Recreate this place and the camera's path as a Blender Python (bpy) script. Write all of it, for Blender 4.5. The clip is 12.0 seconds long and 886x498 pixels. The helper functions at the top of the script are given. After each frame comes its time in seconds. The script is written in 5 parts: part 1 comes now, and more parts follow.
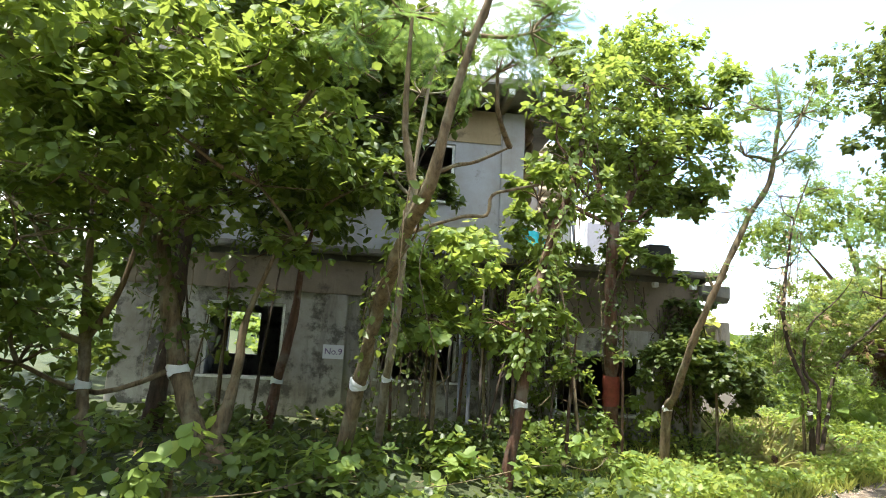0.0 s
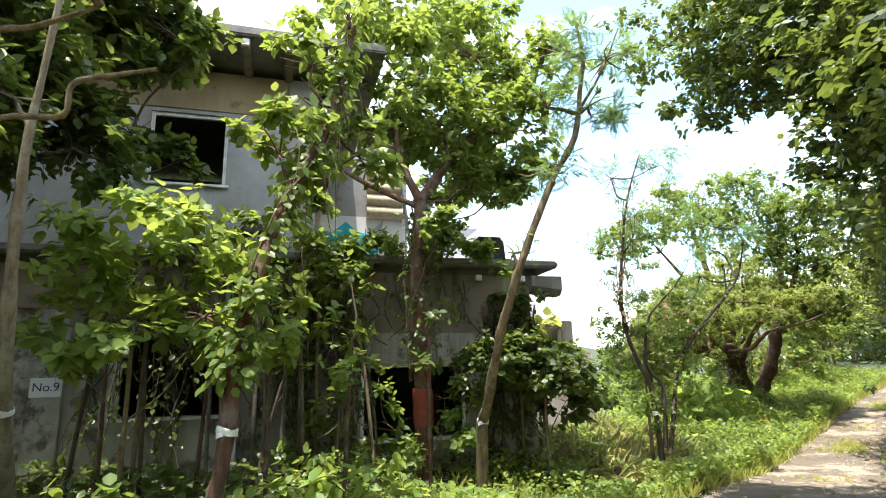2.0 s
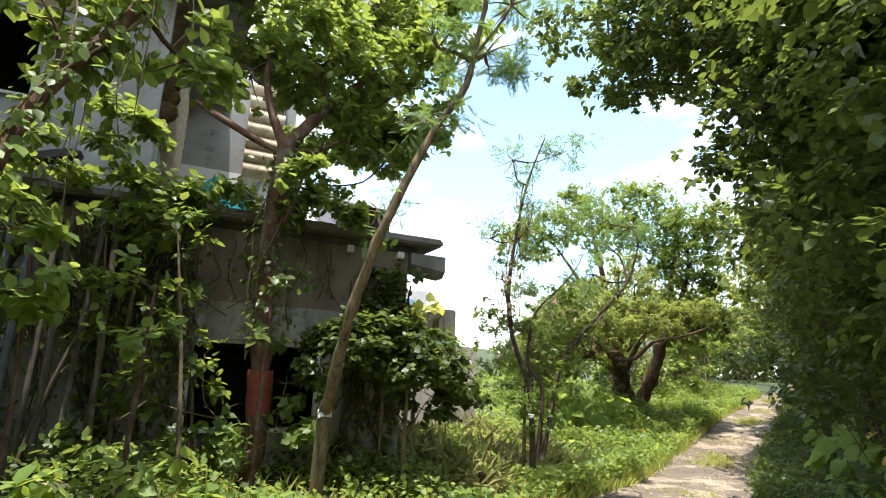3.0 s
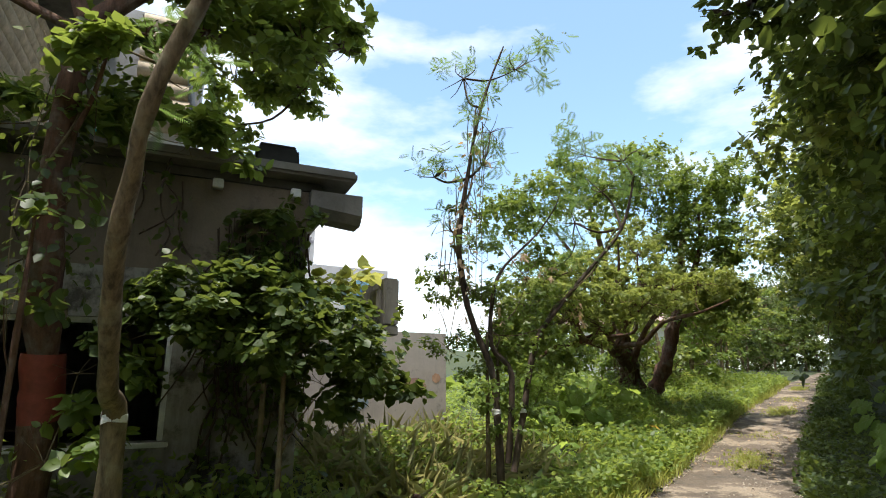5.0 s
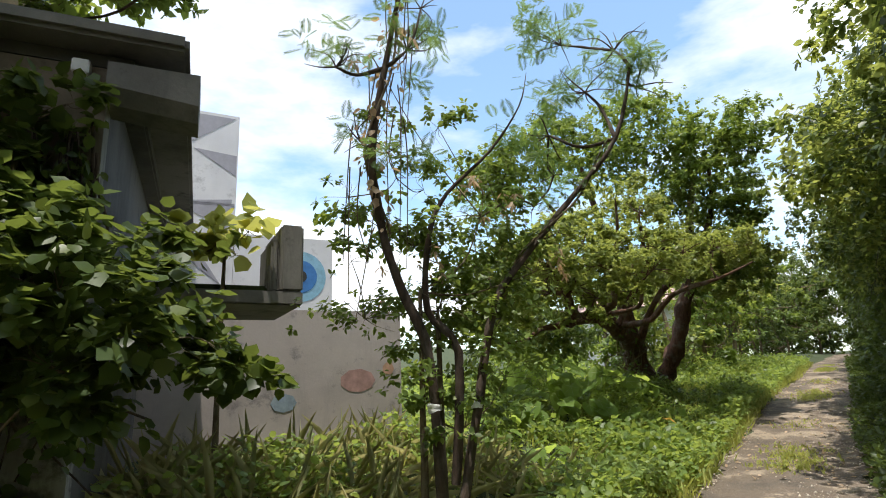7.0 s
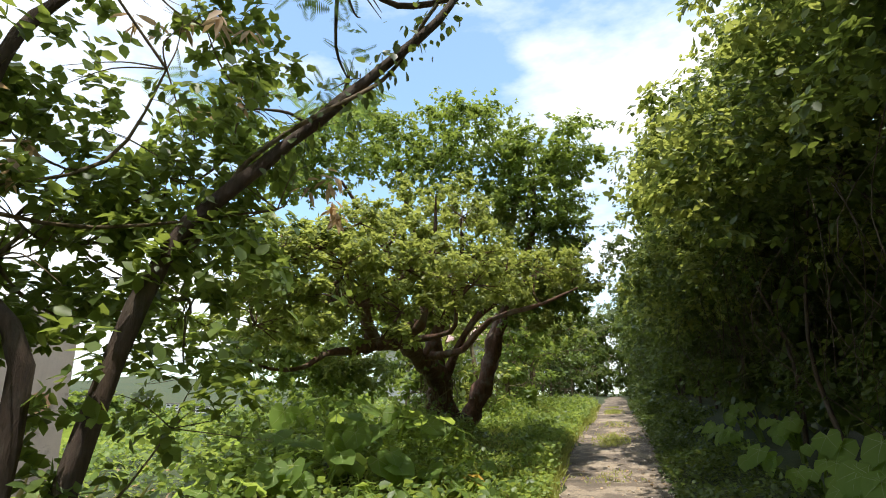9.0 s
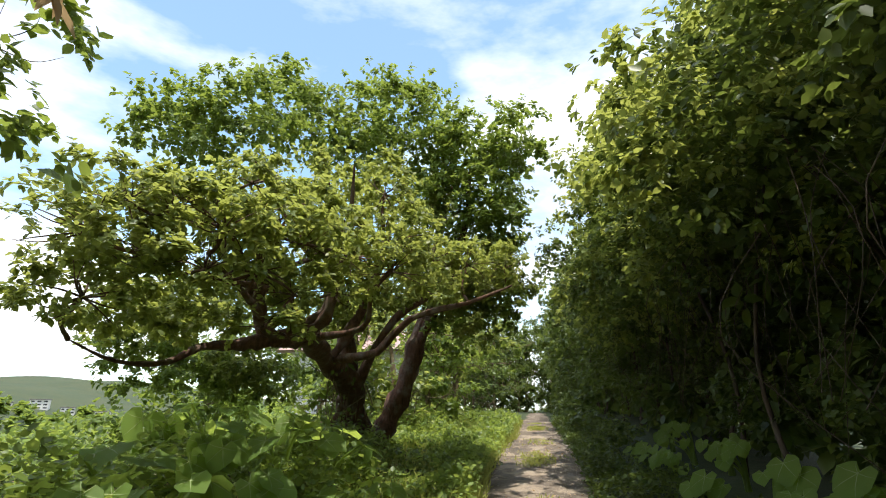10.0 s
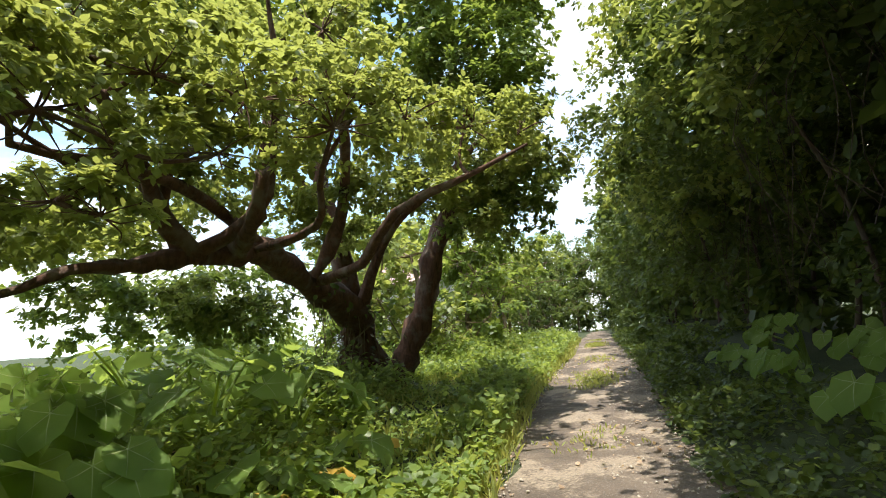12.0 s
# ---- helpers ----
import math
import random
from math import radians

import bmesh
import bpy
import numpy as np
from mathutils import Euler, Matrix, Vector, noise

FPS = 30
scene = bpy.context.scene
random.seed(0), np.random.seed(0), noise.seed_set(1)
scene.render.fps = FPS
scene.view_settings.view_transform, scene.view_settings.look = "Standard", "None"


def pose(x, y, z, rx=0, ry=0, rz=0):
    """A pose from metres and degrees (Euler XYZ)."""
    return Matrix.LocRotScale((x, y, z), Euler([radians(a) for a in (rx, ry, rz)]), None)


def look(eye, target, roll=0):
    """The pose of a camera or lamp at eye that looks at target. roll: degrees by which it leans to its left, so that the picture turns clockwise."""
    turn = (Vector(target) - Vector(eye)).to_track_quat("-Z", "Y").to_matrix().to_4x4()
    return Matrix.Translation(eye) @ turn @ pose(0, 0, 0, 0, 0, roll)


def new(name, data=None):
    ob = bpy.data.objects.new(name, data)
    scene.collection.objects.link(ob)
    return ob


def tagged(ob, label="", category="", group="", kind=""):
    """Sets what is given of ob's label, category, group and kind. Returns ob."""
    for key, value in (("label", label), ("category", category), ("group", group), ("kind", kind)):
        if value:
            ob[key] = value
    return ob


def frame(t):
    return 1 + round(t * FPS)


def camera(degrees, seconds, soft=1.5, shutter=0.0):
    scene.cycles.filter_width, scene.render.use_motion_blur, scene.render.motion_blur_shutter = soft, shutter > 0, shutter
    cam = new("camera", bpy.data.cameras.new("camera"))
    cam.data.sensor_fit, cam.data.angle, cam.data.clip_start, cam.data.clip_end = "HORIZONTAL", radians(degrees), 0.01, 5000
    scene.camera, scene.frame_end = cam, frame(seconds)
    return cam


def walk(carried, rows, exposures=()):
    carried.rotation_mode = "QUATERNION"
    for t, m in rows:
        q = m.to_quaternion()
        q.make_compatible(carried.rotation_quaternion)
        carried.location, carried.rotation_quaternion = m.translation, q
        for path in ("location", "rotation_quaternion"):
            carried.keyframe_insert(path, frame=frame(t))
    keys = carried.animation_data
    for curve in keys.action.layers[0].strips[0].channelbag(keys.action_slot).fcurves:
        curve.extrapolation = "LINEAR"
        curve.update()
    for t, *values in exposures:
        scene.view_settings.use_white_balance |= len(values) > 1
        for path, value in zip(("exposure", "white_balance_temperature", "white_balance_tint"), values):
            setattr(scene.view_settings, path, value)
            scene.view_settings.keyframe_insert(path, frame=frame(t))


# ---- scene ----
cam = camera(77.3, 12.0, soft=1.0)
ROWS = [
    (0.0, -0.072, -0.154, 1.655, -1.14, 8.92, 3.2),
    (0.5, 0.461, 0.305, 1.640, -4.78, 10.61, 1.2),
    (1.0, 1.002, 0.774, 1.577, -5.93, 9.27, -2.30),
    (1.5, 1.421, 1.173, 1.438, -9.0, 10.62, -1.17),
    (2.0, 1.859, 1.600, 1.332, -11.47, 12.69, -1.39),
    (2.5, 2.261, 2.059, 1.266, -16.74, 12.35, 0.27),
    (3.0, 2.732, 2.587, 1.232, -20.44, 12.30, 2.62),
    (3.2, 2.921, 2.776, 1.230, -20.86, 12.59, 2.20),
    (4.8, 4.346, 4.320, 1.018, -18.83, 13.64, 0.53),
    (5.0, 4.522, 4.512, 0.985, -19.52, 12.93, 0.11),
    (5.5, 4.912, 4.973, 0.920, -17.39, 11.90, -3.74),
    (6.0, 5.335, 5.495, 0.846, -17.13, 11.85, -4.83),
    (6.5, 5.696, 5.970, 0.800, -17.49, 12.74, -2.99),
    (6.7, 5.813, 6.153, 0.821, -17.98, 12.82, -2.57),
    (8.3, 6.935, 7.824, 0.801, -30.95, 13.81, -2.04),
    (8.5, 7.081, 8.060, 0.849, -32.63, 14.19, -1.90),
    (9.0, 7.534, 8.578, 0.862, -38.82, 15.81, -1.14),
    (9.5, 7.998, 9.109, 0.868, -44.03, 16.87, 0.33),
    (10.0, 8.537, 9.485, 0.849, -46.18, 16.99, 0.38),
    (10.5, 9.071, 9.820, 0.790, -49.53, 16.95, -0.07),
    (11.0, 9.646, 10.157, 0.774, -46.75, 14.73, -3.13),
    (11.5, 10.178, 10.415, 0.718, -42.96, 13.20, -5.37),
    (12.0, 10.705, 10.771, 0.699, -40.63, 10.65, -5.35),
]
walk(cam, [(t, pose(x, y, z, 90 + pitch, 0, yaw) @ pose(0, 0, 0, 0, 0, roll)) for t, x, y, z, yaw, pitch, roll in ROWS],
     exposures=[(0.0, 1.35), (2.0, 1.15), (3.2, 0.8), (4.8, 0.25), (6.5, 0.05), (8.5, 0.15), (10.5, 0.2), (11.5, 0.35), (12.0, 0.5)])

# ---- world and sun ----
SUN_DIR = Vector((-0.08, -0.15, 0.98)).normalized()      # from the ground towards the sun
world = bpy.data.worlds.new("sky")
scene.world = world
world.use_nodes = True
wt = world.node_tree
wt.nodes.clear()
w_out = wt.nodes.new("ShaderNodeOutputWorld")
w_bg = wt.nodes.new("ShaderNodeBackground")
w_sky = wt.nodes.new("ShaderNodeTexSky")
w_sky.sky_type = "NISHITA"
w_sky.sun_disc = False
w_sky.sun_elevation = math.asin(SUN_DIR.z)
w_sky.sun_rotation = math.atan2(SUN_DIR.x, SUN_DIR.y)
w_sky.dust_density = 0.7
w_geo = wt.nodes.new("ShaderNodeTexCoord")
w_map = wt.nodes.new("ShaderNodeMapping")
w_map.inputs["Scale"].default_value = (1.0, 1.0, 2.6)
w_map.inputs["Location"].default_value = (0.35, 0.1, 0.0)
w_noise = wt.nodes.new("ShaderNodeTexNoise")
w_noise.inputs["Scale"].default_value = 1.7
w_noise.inputs["Detail"].default_value = 7.0
w_noise.inputs["Roughness"].default_value = 0.56
w_ramp = wt.nodes.new("ShaderNodeValToRGB")
w_ramp.color_ramp.elements[0].color = (0.05, 0.05, 0.05, 1)
w_ramp.color_ramp.elements[0].position = 0.40
w_ramp.color_ramp.elements[1].position = 0.56
w_mix = wt.nodes.new("ShaderNodeMix")
w_mix.data_type = "RGBA"
w_mix.inputs[7].default_value = (8.6, 8.8, 9.1, 1)
wt.links.new(w_geo.outputs["Generated"], w_map.inputs["Vector"])
wt.links.new(w_map.outputs["Vector"], w_noise.inputs["Vector"])
wt.links.new(w_noise.outputs["Fac"], w_ramp.inputs["Fac"])
wt.links.new(w_ramp.outputs["Color"], w_mix.inputs[0])
w_clear = wt.nodes.new("ShaderNodeMix")
w_clear.data_type, w_clear.blend_type = "RGBA", "MULTIPLY"
w_clear.inputs[0].default_value = 1.0
w_clear.inputs[7].default_value = (1.75, 1.95, 1.9, 1)      # thin bright haze over clear sky
wt.links.new(w_sky.outputs["Color"], w_clear.inputs[6])
wt.links.new(w_clear.outputs[2], w_mix.inputs[6])
wt.links.new(w_mix.outputs[2], w_bg.inputs["Color"])
wt.links.new(w_bg.outputs["Background"], w_out.inputs["Surface"])
w_bg.inputs["Strength"].default_value = 0.15
sun = new("sun", bpy.data.lights.new("sun", "SUN"))
sun.data.energy = 5.0
sun.data.angle = radians(0.5)
sun.data.color = (1.0, 0.95, 0.87)
sun.matrix_world = look((0, 0, 0), -SUN_DIR)


# ---- materials ----
def material(name, rough=0.8, metal=0.0):
    m = bpy.data.materials.new(name)
    m.use_nodes = True
    t = m.node_tree
    b = t.nodes["Principled BSDF"]
    b.inputs["Roughness"].default_value = rough
    b.inputs["Metallic"].default_value = metal
    return m, t, b


def n_noise(t, scale, detail=5.0, rough=0.6, vec=None):
    n = t.nodes.new("ShaderNodeTexNoise")
    n.inputs["Scale"].default_value = scale
    n.inputs["Detail"].default_value = detail
    n.inputs["Roughness"].default_value = rough
    if vec is not None:
        t.links.new(vec, n.inputs["Vector"])
    return n.outputs["Fac"]


def n_ramp(t, fac, *stops):
    r = t.nodes.new("ShaderNodeValToRGB")
    e = r.color_ramp.elements
    while len(e) < len(stops):
        e.new(0.5)
    for k, (p, c) in enumerate(stops):
        e[k].position = p
        e[k].color = (*c, 1) if len(c) == 3 else c
    t.links.new(fac, r.inputs["Fac"])
    return r.outputs["Color"]


def n_mix(t, fac, a, b, mode="MIX"):
    m = t.nodes.new("ShaderNodeMix")
    m.data_type, m.blend_type = "RGBA", mode
    for s, v in ((0, fac), (6, a), (7, b)):
        if isinstance(v, (int, float)):
            m.inputs[s].default_value = v
        elif isinstance(v, tuple):
            m.inputs[s].default_value = (*v, 1)
        else:
            t.links.new(v, m.inputs[s])
    return m.outputs[2]


def n_obj(t, scale=(1, 1, 1)):
    c = t.nodes.new("ShaderNodeTexCoord")
    m = t.nodes.new("ShaderNodeMapping")
    m.inputs["Scale"].default_value = scale
    t.links.new(c.outputs["Object"], m.inputs["Vector"])
    return m.outputs["Vector"]


def n_bump(t, b, height, strength=0.4, distance=0.02):
    n = t.nodes.new("ShaderNodeBump")
    n.inputs["Strength"].default_value = strength
    n.inputs["Distance"].default_value = distance
    t.links.new(height, n.inputs["Height"])
    t.links.new(n.outputs["Normal"], b.inputs["Normal"])


def wall_paint(name, light, mid, dark, streak=0.5, mould=0.58):
    """Old lime paint on concrete: run-down streaks, mould blots, fine grain."""
    m, t, b = material(name, 0.88)
    big = n_noise(t, 1.1, 6, 0.65, n_obj(t))
    runs = n_noise(t, 1.0, 6, 0.7, n_obj(t, (2.4, 2.4, 0.4)))
    grain = n_noise(t, 45.0, 4, 0.6, n_obj(t))
    c = n_ramp(t, big, (0.33, mid), (0.58, light))
    c = n_mix(t, n_ramp(t, runs, (0.50, (0, 0, 0)), (0.72, (streak,) * 3)), c, dark)
    blot = n_ramp(t, n_noise(t, 2.6, 8, 0.7, n_obj(t)), (mould, (0, 0, 0)), (mould + 0.1, (0.8,) * 3))
    c = n_mix(t, blot, c, dark)
    c = n_mix(t, n_ramp(t, grain, (0.3, (0.25,) * 3), (0.7, (0, 0, 0))), c, mid)
    t.links.new(c, b.inputs["Base Color"])
    n_bump(t, b, grain, 0.35, 0.006)
    return m


def bark(name, dark, light, lichen, amount=0.35):
    m, t, b = material(name, 0.9)
    fib = n_noise(t, 6.0, 7, 0.7, n_obj(t, (3.0, 3.0, 0.7)))
    spots = n_noise(t, 5.0, 5, 0.6, n_obj(t))
    c = n_ramp(t, fib, (0.32, dark), (0.66, light))
    c = n_mix(t, n_ramp(t, spots, (0.50, (0, 0, 0)), (0.66, (amount * 2,) * 3)), c, lichen)
    t.links.new(c, b.inputs["Base Color"])
    n_bump(t, b, fib, 0.8, 0.03)
    return m


def leaf_mat(name, dark, mid, light, gloss=0.42, through_light=0.4, trans=None, red=1.03, lift=1.22):
    """Leaf blades: each one its own shade of green, a lighter midrib, light passing through."""
    m, t, b = material(name, gloss)
    b.inputs["Specular IOR Level"].default_value = 0.38
    dark, mid, light = [tuple(0.92 * v + 0.08 * (0.3 * q[0] + 0.6 * q[1] + 0.1 * q[2]) for v in q) for q in (dark, mid, light)]
    dark, mid, light = [(q[0] * red * lift, q[1] * lift, q[2] * lift * 1.1) for q in (dark, mid, light)]
    g = t.nodes.new("ShaderNodeNewGeometry")
    c = n_ramp(t, g.outputs["Random Per Island"], (0.0, dark), (0.45, mid), (0.86, light), (1.0, (light[0] * 1.35, light[1] * 1.15, light[2])))
    patch = n_noise(t, 1.4, 3, 0.5, n_obj(t))
    c = n_mix(t, n_ramp(t, patch, (0.35, (0.0,) * 3), (0.65, (0.55,) * 3)), c, light, "MIX")
    t.links.new(c, b.inputs["Base Color"])
    tr = t.nodes.new("ShaderNodeBsdfTranslucent")
    tl = trans or (light[0] * 2.1, light[1] * 1.85, light[2] * 1.3)
    tr.inputs["Color"].default_value = (*tl, 1)
    mx = t.nodes.new("ShaderNodeMixShader")
    mx.inputs[0].default_value = through_light
    t.links.new(b.outputs[0], mx.inputs[1])
    t.links.new(tr.outputs[0], mx.inputs[2])
    t.links.new(mx.outputs[0], t.nodes["Material Output"].inputs["Surface"])
    return m


def plain(name, color, rough=0.7, metal=0.0, vary=0.25, scale=8.0, bump=0.2):
    m, t, b = material(name, rough, metal)
    f = n_noise(t, scale, 6, 0.65, n_obj(t))
    c = n_ramp(t, f, (0.3, tuple(v * (1 - vary) for v in color)), (0.7, tuple(min(1, v * (1 + vary)) for v in color)))
    t.links.new(c, b.inputs["Base Color"])
    n_bump(t, b, f, bump, 0.01)
    return m


M_WALL = wall_paint("old_white_paint", (0.40, 0.41, 0.43), (0.30, 0.28, 0.25), (0.13, 0.105, 0.075), 0.25)
M_LOWER = wall_paint("mouldy_white_paint", (0.43, 0.41, 0.37), (0.25, 0.22, 0.18), (0.035, 0.031, 0.026), 0.75, 0.5)
M_SLAB = wall_paint("weathered_concrete", (0.26, 0.245, 0.22), (0.14, 0.13, 0.115), (0.035, 0.033, 0.03), 0.7)
# M_DARKCON: dark grey concrete for side wall, inner walls, floor and slab.
M_DARKCON = wall_paint("dark_concrete", (0.16, 0.15, 0.14), (0.09, 0.085, 0.08), (0.03, 0.03, 0.03), 0.6)
M_GREYWALL = wall_paint("grey_rendered_wall", (0.56, 0.49, 0.45), (0.43, 0.375, 0.345), (0.16, 0.15, 0.15), 0.35)
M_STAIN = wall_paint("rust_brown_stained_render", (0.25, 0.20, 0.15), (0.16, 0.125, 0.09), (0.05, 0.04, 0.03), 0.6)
M_OCHRE = wall_paint("ochre_stained_concrete", (0.36, 0.28, 0.165), (0.25, 0.19, 0.11), (0.12, 0.09, 0.055), 0.4)
M_FRAME = plain("white_window_frame", (0.72, 0.72, 0.70), 0.5)
M_ROLLS = plain("tan_roll_tiles", (0.52, 0.42, 0.30), 0.8, vary=0.35)
M_PIPE = plain("grey_pipe", (0.14, 0.155, 0.18), 0.5, vary=0.35)
M_WOODPLANK = plain("grey_planks", (0.13, 0.11, 0.09), 0.9, vary=0.4)
M_BAND = plain("white_paint_band", (0.80, 0.80, 0.78), 0.6, vary=0.1)
M_RED = plain("red_paint_band", (0.24, 0.05, 0.035), 0.6, vary=0.35)
M_PAPER = plain("white_paper", (0.78, 0.78, 0.82), 0.7, vary=0.04)
M_INK = plain("purple_ink", (0.12, 0.06, 0.22), 0.7, vary=0.1)
M_TANK = plain("black_tank", (0.035, 0.033, 0.032), 0.6, vary=0.3)
M_BARK = bark("grey_bark", (0.06, 0.042, 0.024), (0.27, 0.195, 0.11), (0.32, 0.29, 0.19), 0.3)
M_BARK_RED = bark("red_brown_bark", (0.055, 0.026, 0.016), (0.17, 0.085, 0.052), (0.22, 0.19, 0.15), 0.3)
M_BARK_PALE = bark("pale_bark", (0.13, 0.10, 0.065), (0.33, 0.265, 0.175), (0.40, 0.37, 0.29), 0.35)
M_BARK_DARK = bark("dark_bark", (0.035, 0.025, 0.018), (0.13, 0.085, 0.06), (0.16, 0.14, 0.11), 0.2)
M_LEAF = leaf_mat("broad_leaf", (0.026, 0.055, 0.010), (0.062, 0.112, 0.018), (0.135, 0.20, 0.032), 0.42, 0.45)
# Dark leaf tone; in thicket, bush and undergrowth it stands in for shade.
M_LEAF_DARK = leaf_mat("dark_shade_toned_leaf", (0.014, 0.034, 0.008), (0.034, 0.066, 0.013), (0.085, 0.128, 0.022), 0.42, 0.40)
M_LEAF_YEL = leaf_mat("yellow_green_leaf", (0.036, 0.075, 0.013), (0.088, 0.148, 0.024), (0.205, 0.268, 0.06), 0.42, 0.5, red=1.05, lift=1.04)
M_LEAF_FEATHER = leaf_mat("feather_leaf", (0.03, 0.07, 0.022), (0.055, 0.115, 0.032), (0.1, 0.18, 0.045), 0.55, 0.45)
M_LEAF_BIG = leaf_mat("elephant_ear_leaf", (0.07, 0.13, 0.02), (0.11, 0.19, 0.03), (0.20, 0.30, 0.05), 0.55, 0.55)
M_LEAF_BIG.node_tree.nodes["Principled BSDF"].inputs["Specular IOR Level"].default_value = 0.2
M_GRASS = leaf_mat("grass_blade", (0.08, 0.12, 0.02), (0.15, 0.21, 0.035), (0.27, 0.31, 0.075), 0.55, 0.45)
M_REED = leaf_mat("dry_reed_blade", (0.09, 0.13, 0.035), (0.15, 0.20, 0.06), (0.30, 0.31, 0.15), 0.6, 0.35)
M_DRY = leaf_mat("dry_leaf", (0.16, 0.11, 0.06), (0.26, 0.19, 0.11), (0.40, 0.31, 0.19), 0.7, 0.3)
M_HERB = leaf_mat("herb_leaf", (0.05, 0.10, 0.018), (0.10, 0.175, 0.03), (0.19, 0.27, 0.05), 0.5, 0.45)


def ground_mat():
    m, t, b = material("leaf_litter_soil", 0.95)
    f = n_noise(t, 3.0, 8, 0.7, n_obj(t))
    far = n_noise(t, 0.05, 6, 0.65, n_obj(t))
    c = n_ramp(t, f, (0.3, (0.035, 0.040, 0.018)), (0.55, (0.06, 0.075, 0.025)), (0.75, (0.10, 0.085, 0.05)))
    c = n_mix(t, n_ramp(t, far, (0.40, (0, 0, 0)), (0.6, (0.6,) * 3)), c, (0.032, 0.055, 0.022))
    t.links.new(c, b.inputs["Base Color"])
    n_bump(t, b, f, 0.7, 0.05)
    return m


def road_mat():
    """Old concrete worn to grit: damp brown stains, pale patches of loose gravel, fine stones."""
    m, t, b = material("worn_concrete_road", 0.92)
    big = n_noise(t, 0.8, 6, 0.65, n_obj(t))
    patch = n_noise(t, 1.25, 8, 0.7, n_obj(t))
    grit = n_noise(t, 40.0, 6, 0.75, n_obj(t))
    v = t.nodes.new("ShaderNodeTexVoronoi")
    v.inputs["Scale"].default_value = 55.0
    t.links.new(n_obj(t), v.inputs["Vector"])
    c = n_ramp(t, big, (0.30, (0.11, 0.080, 0.055)), (0.50, (0.17, 0.127, 0.09)), (0.70, (0.235, 0.18, 0.13)))
    c = n_mix(t, n_ramp(t, patch, (0.52, (0, 0, 0)), (0.59, (0.85,) * 3)), c, (0.46, 0.365, 0.26))
    c = n_mix(t, n_ramp(t, patch, (0.36, (0.75,) * 3), (0.46, (0, 0, 0))), c, (0.085, 0.068, 0.05))
    c = n_mix(t, n_ramp(t, grit, (0.36, (0.7,) * 3), (0.58, (0, 0, 0))), c, (0.10, 0.085, 0.07))
    c = n_mix(t, n_ramp(t, v.outputs["Distance"], (0.15, (0.35,) * 3), (0.4, (0, 0, 0))), c, (0.42, 0.38, 0.31))
    t.links.new(c, b.inputs["Base Color"])
    n_bump(t, b, grit, 0.9, 0.02)
    return m


M_GROUND, M_ROAD = ground_mat(), road_mat()
M_GRAVEL = plain("pale_gravel", (0.46, 0.40, 0.32), 0.95, vary=0.4, scale=30)


# ---- mesh helpers ----
RNG = np.random.default_rng(7)


def part(name, bm, mat, parent=None, label=""):
    me = bpy.data.meshes.new(name)
    bmesh.ops.recalc_face_normals(bm, faces=bm.faces)
    bm.to_mesh(me)
    bm.free()
    me.materials.append(mat)
    ob = new(name, me)
    if parent is not None:
        ob.parent = parent
    if label:
        ob["label"] = label
    return ob


def empty(name, m, label, category, group="", kind=""):
    ob = new(name)
    ob.empty_display_size = 0.2
    ob.matrix_world = m
    return tagged(ob, label, category, group, kind)


def mesh_np(name, verts, faces, mat, parent=None, smooth=False):
    """Vertices (n, 3) and faces (m, k) of one size as one mesh object."""
    verts, faces = np.asarray(verts, np.float32), np.asarray(faces, np.int32)
    me = bpy.data.meshes.new(name)
    me.vertices.add(len(verts))
    me.vertices.foreach_set("co", verts.ravel())
    k = faces.shape[1]
    me.loops.add(faces.size)
    me.loops.foreach_set("vertex_index", faces.ravel())
    me.polygons.add(len(faces))
    me.polygons.foreach_set("loop_start", np.arange(0, faces.size, k, dtype=np.int32))
    if smooth:
        me.polygons.foreach_set("use_smooth", np.ones(len(faces), bool))
    me.materials.append(mat)
    me.update(calc_edges=True)
    me.validate()
    ob = new(name, me)
    if parent is not None:
        ob.parent = parent
    return ob


def box(bm, x0, x1, y0, y1, z0, z1, bevel=0.0):
    r = bmesh.ops.create_cube(bm, size=1.0, matrix=Matrix.LocRotScale(((x0 + x1) / 2, (y0 + y1) / 2, (z0 + z1) / 2), None, (x1 - x0, y1 - y0, z1 - z0)))
    if bevel:
        es = list({e for v in r["verts"] for e in v.link_edges})
        bmesh.ops.bevel(bm, geom=es, offset=bevel, segments=2, affect="EDGES")
    return bm


def box_part(name, dims, mat, parent=None, bevel=0.01, label=""):
    return part(name, box(bmesh.new(), *dims, bevel=bevel), mat, parent, label)


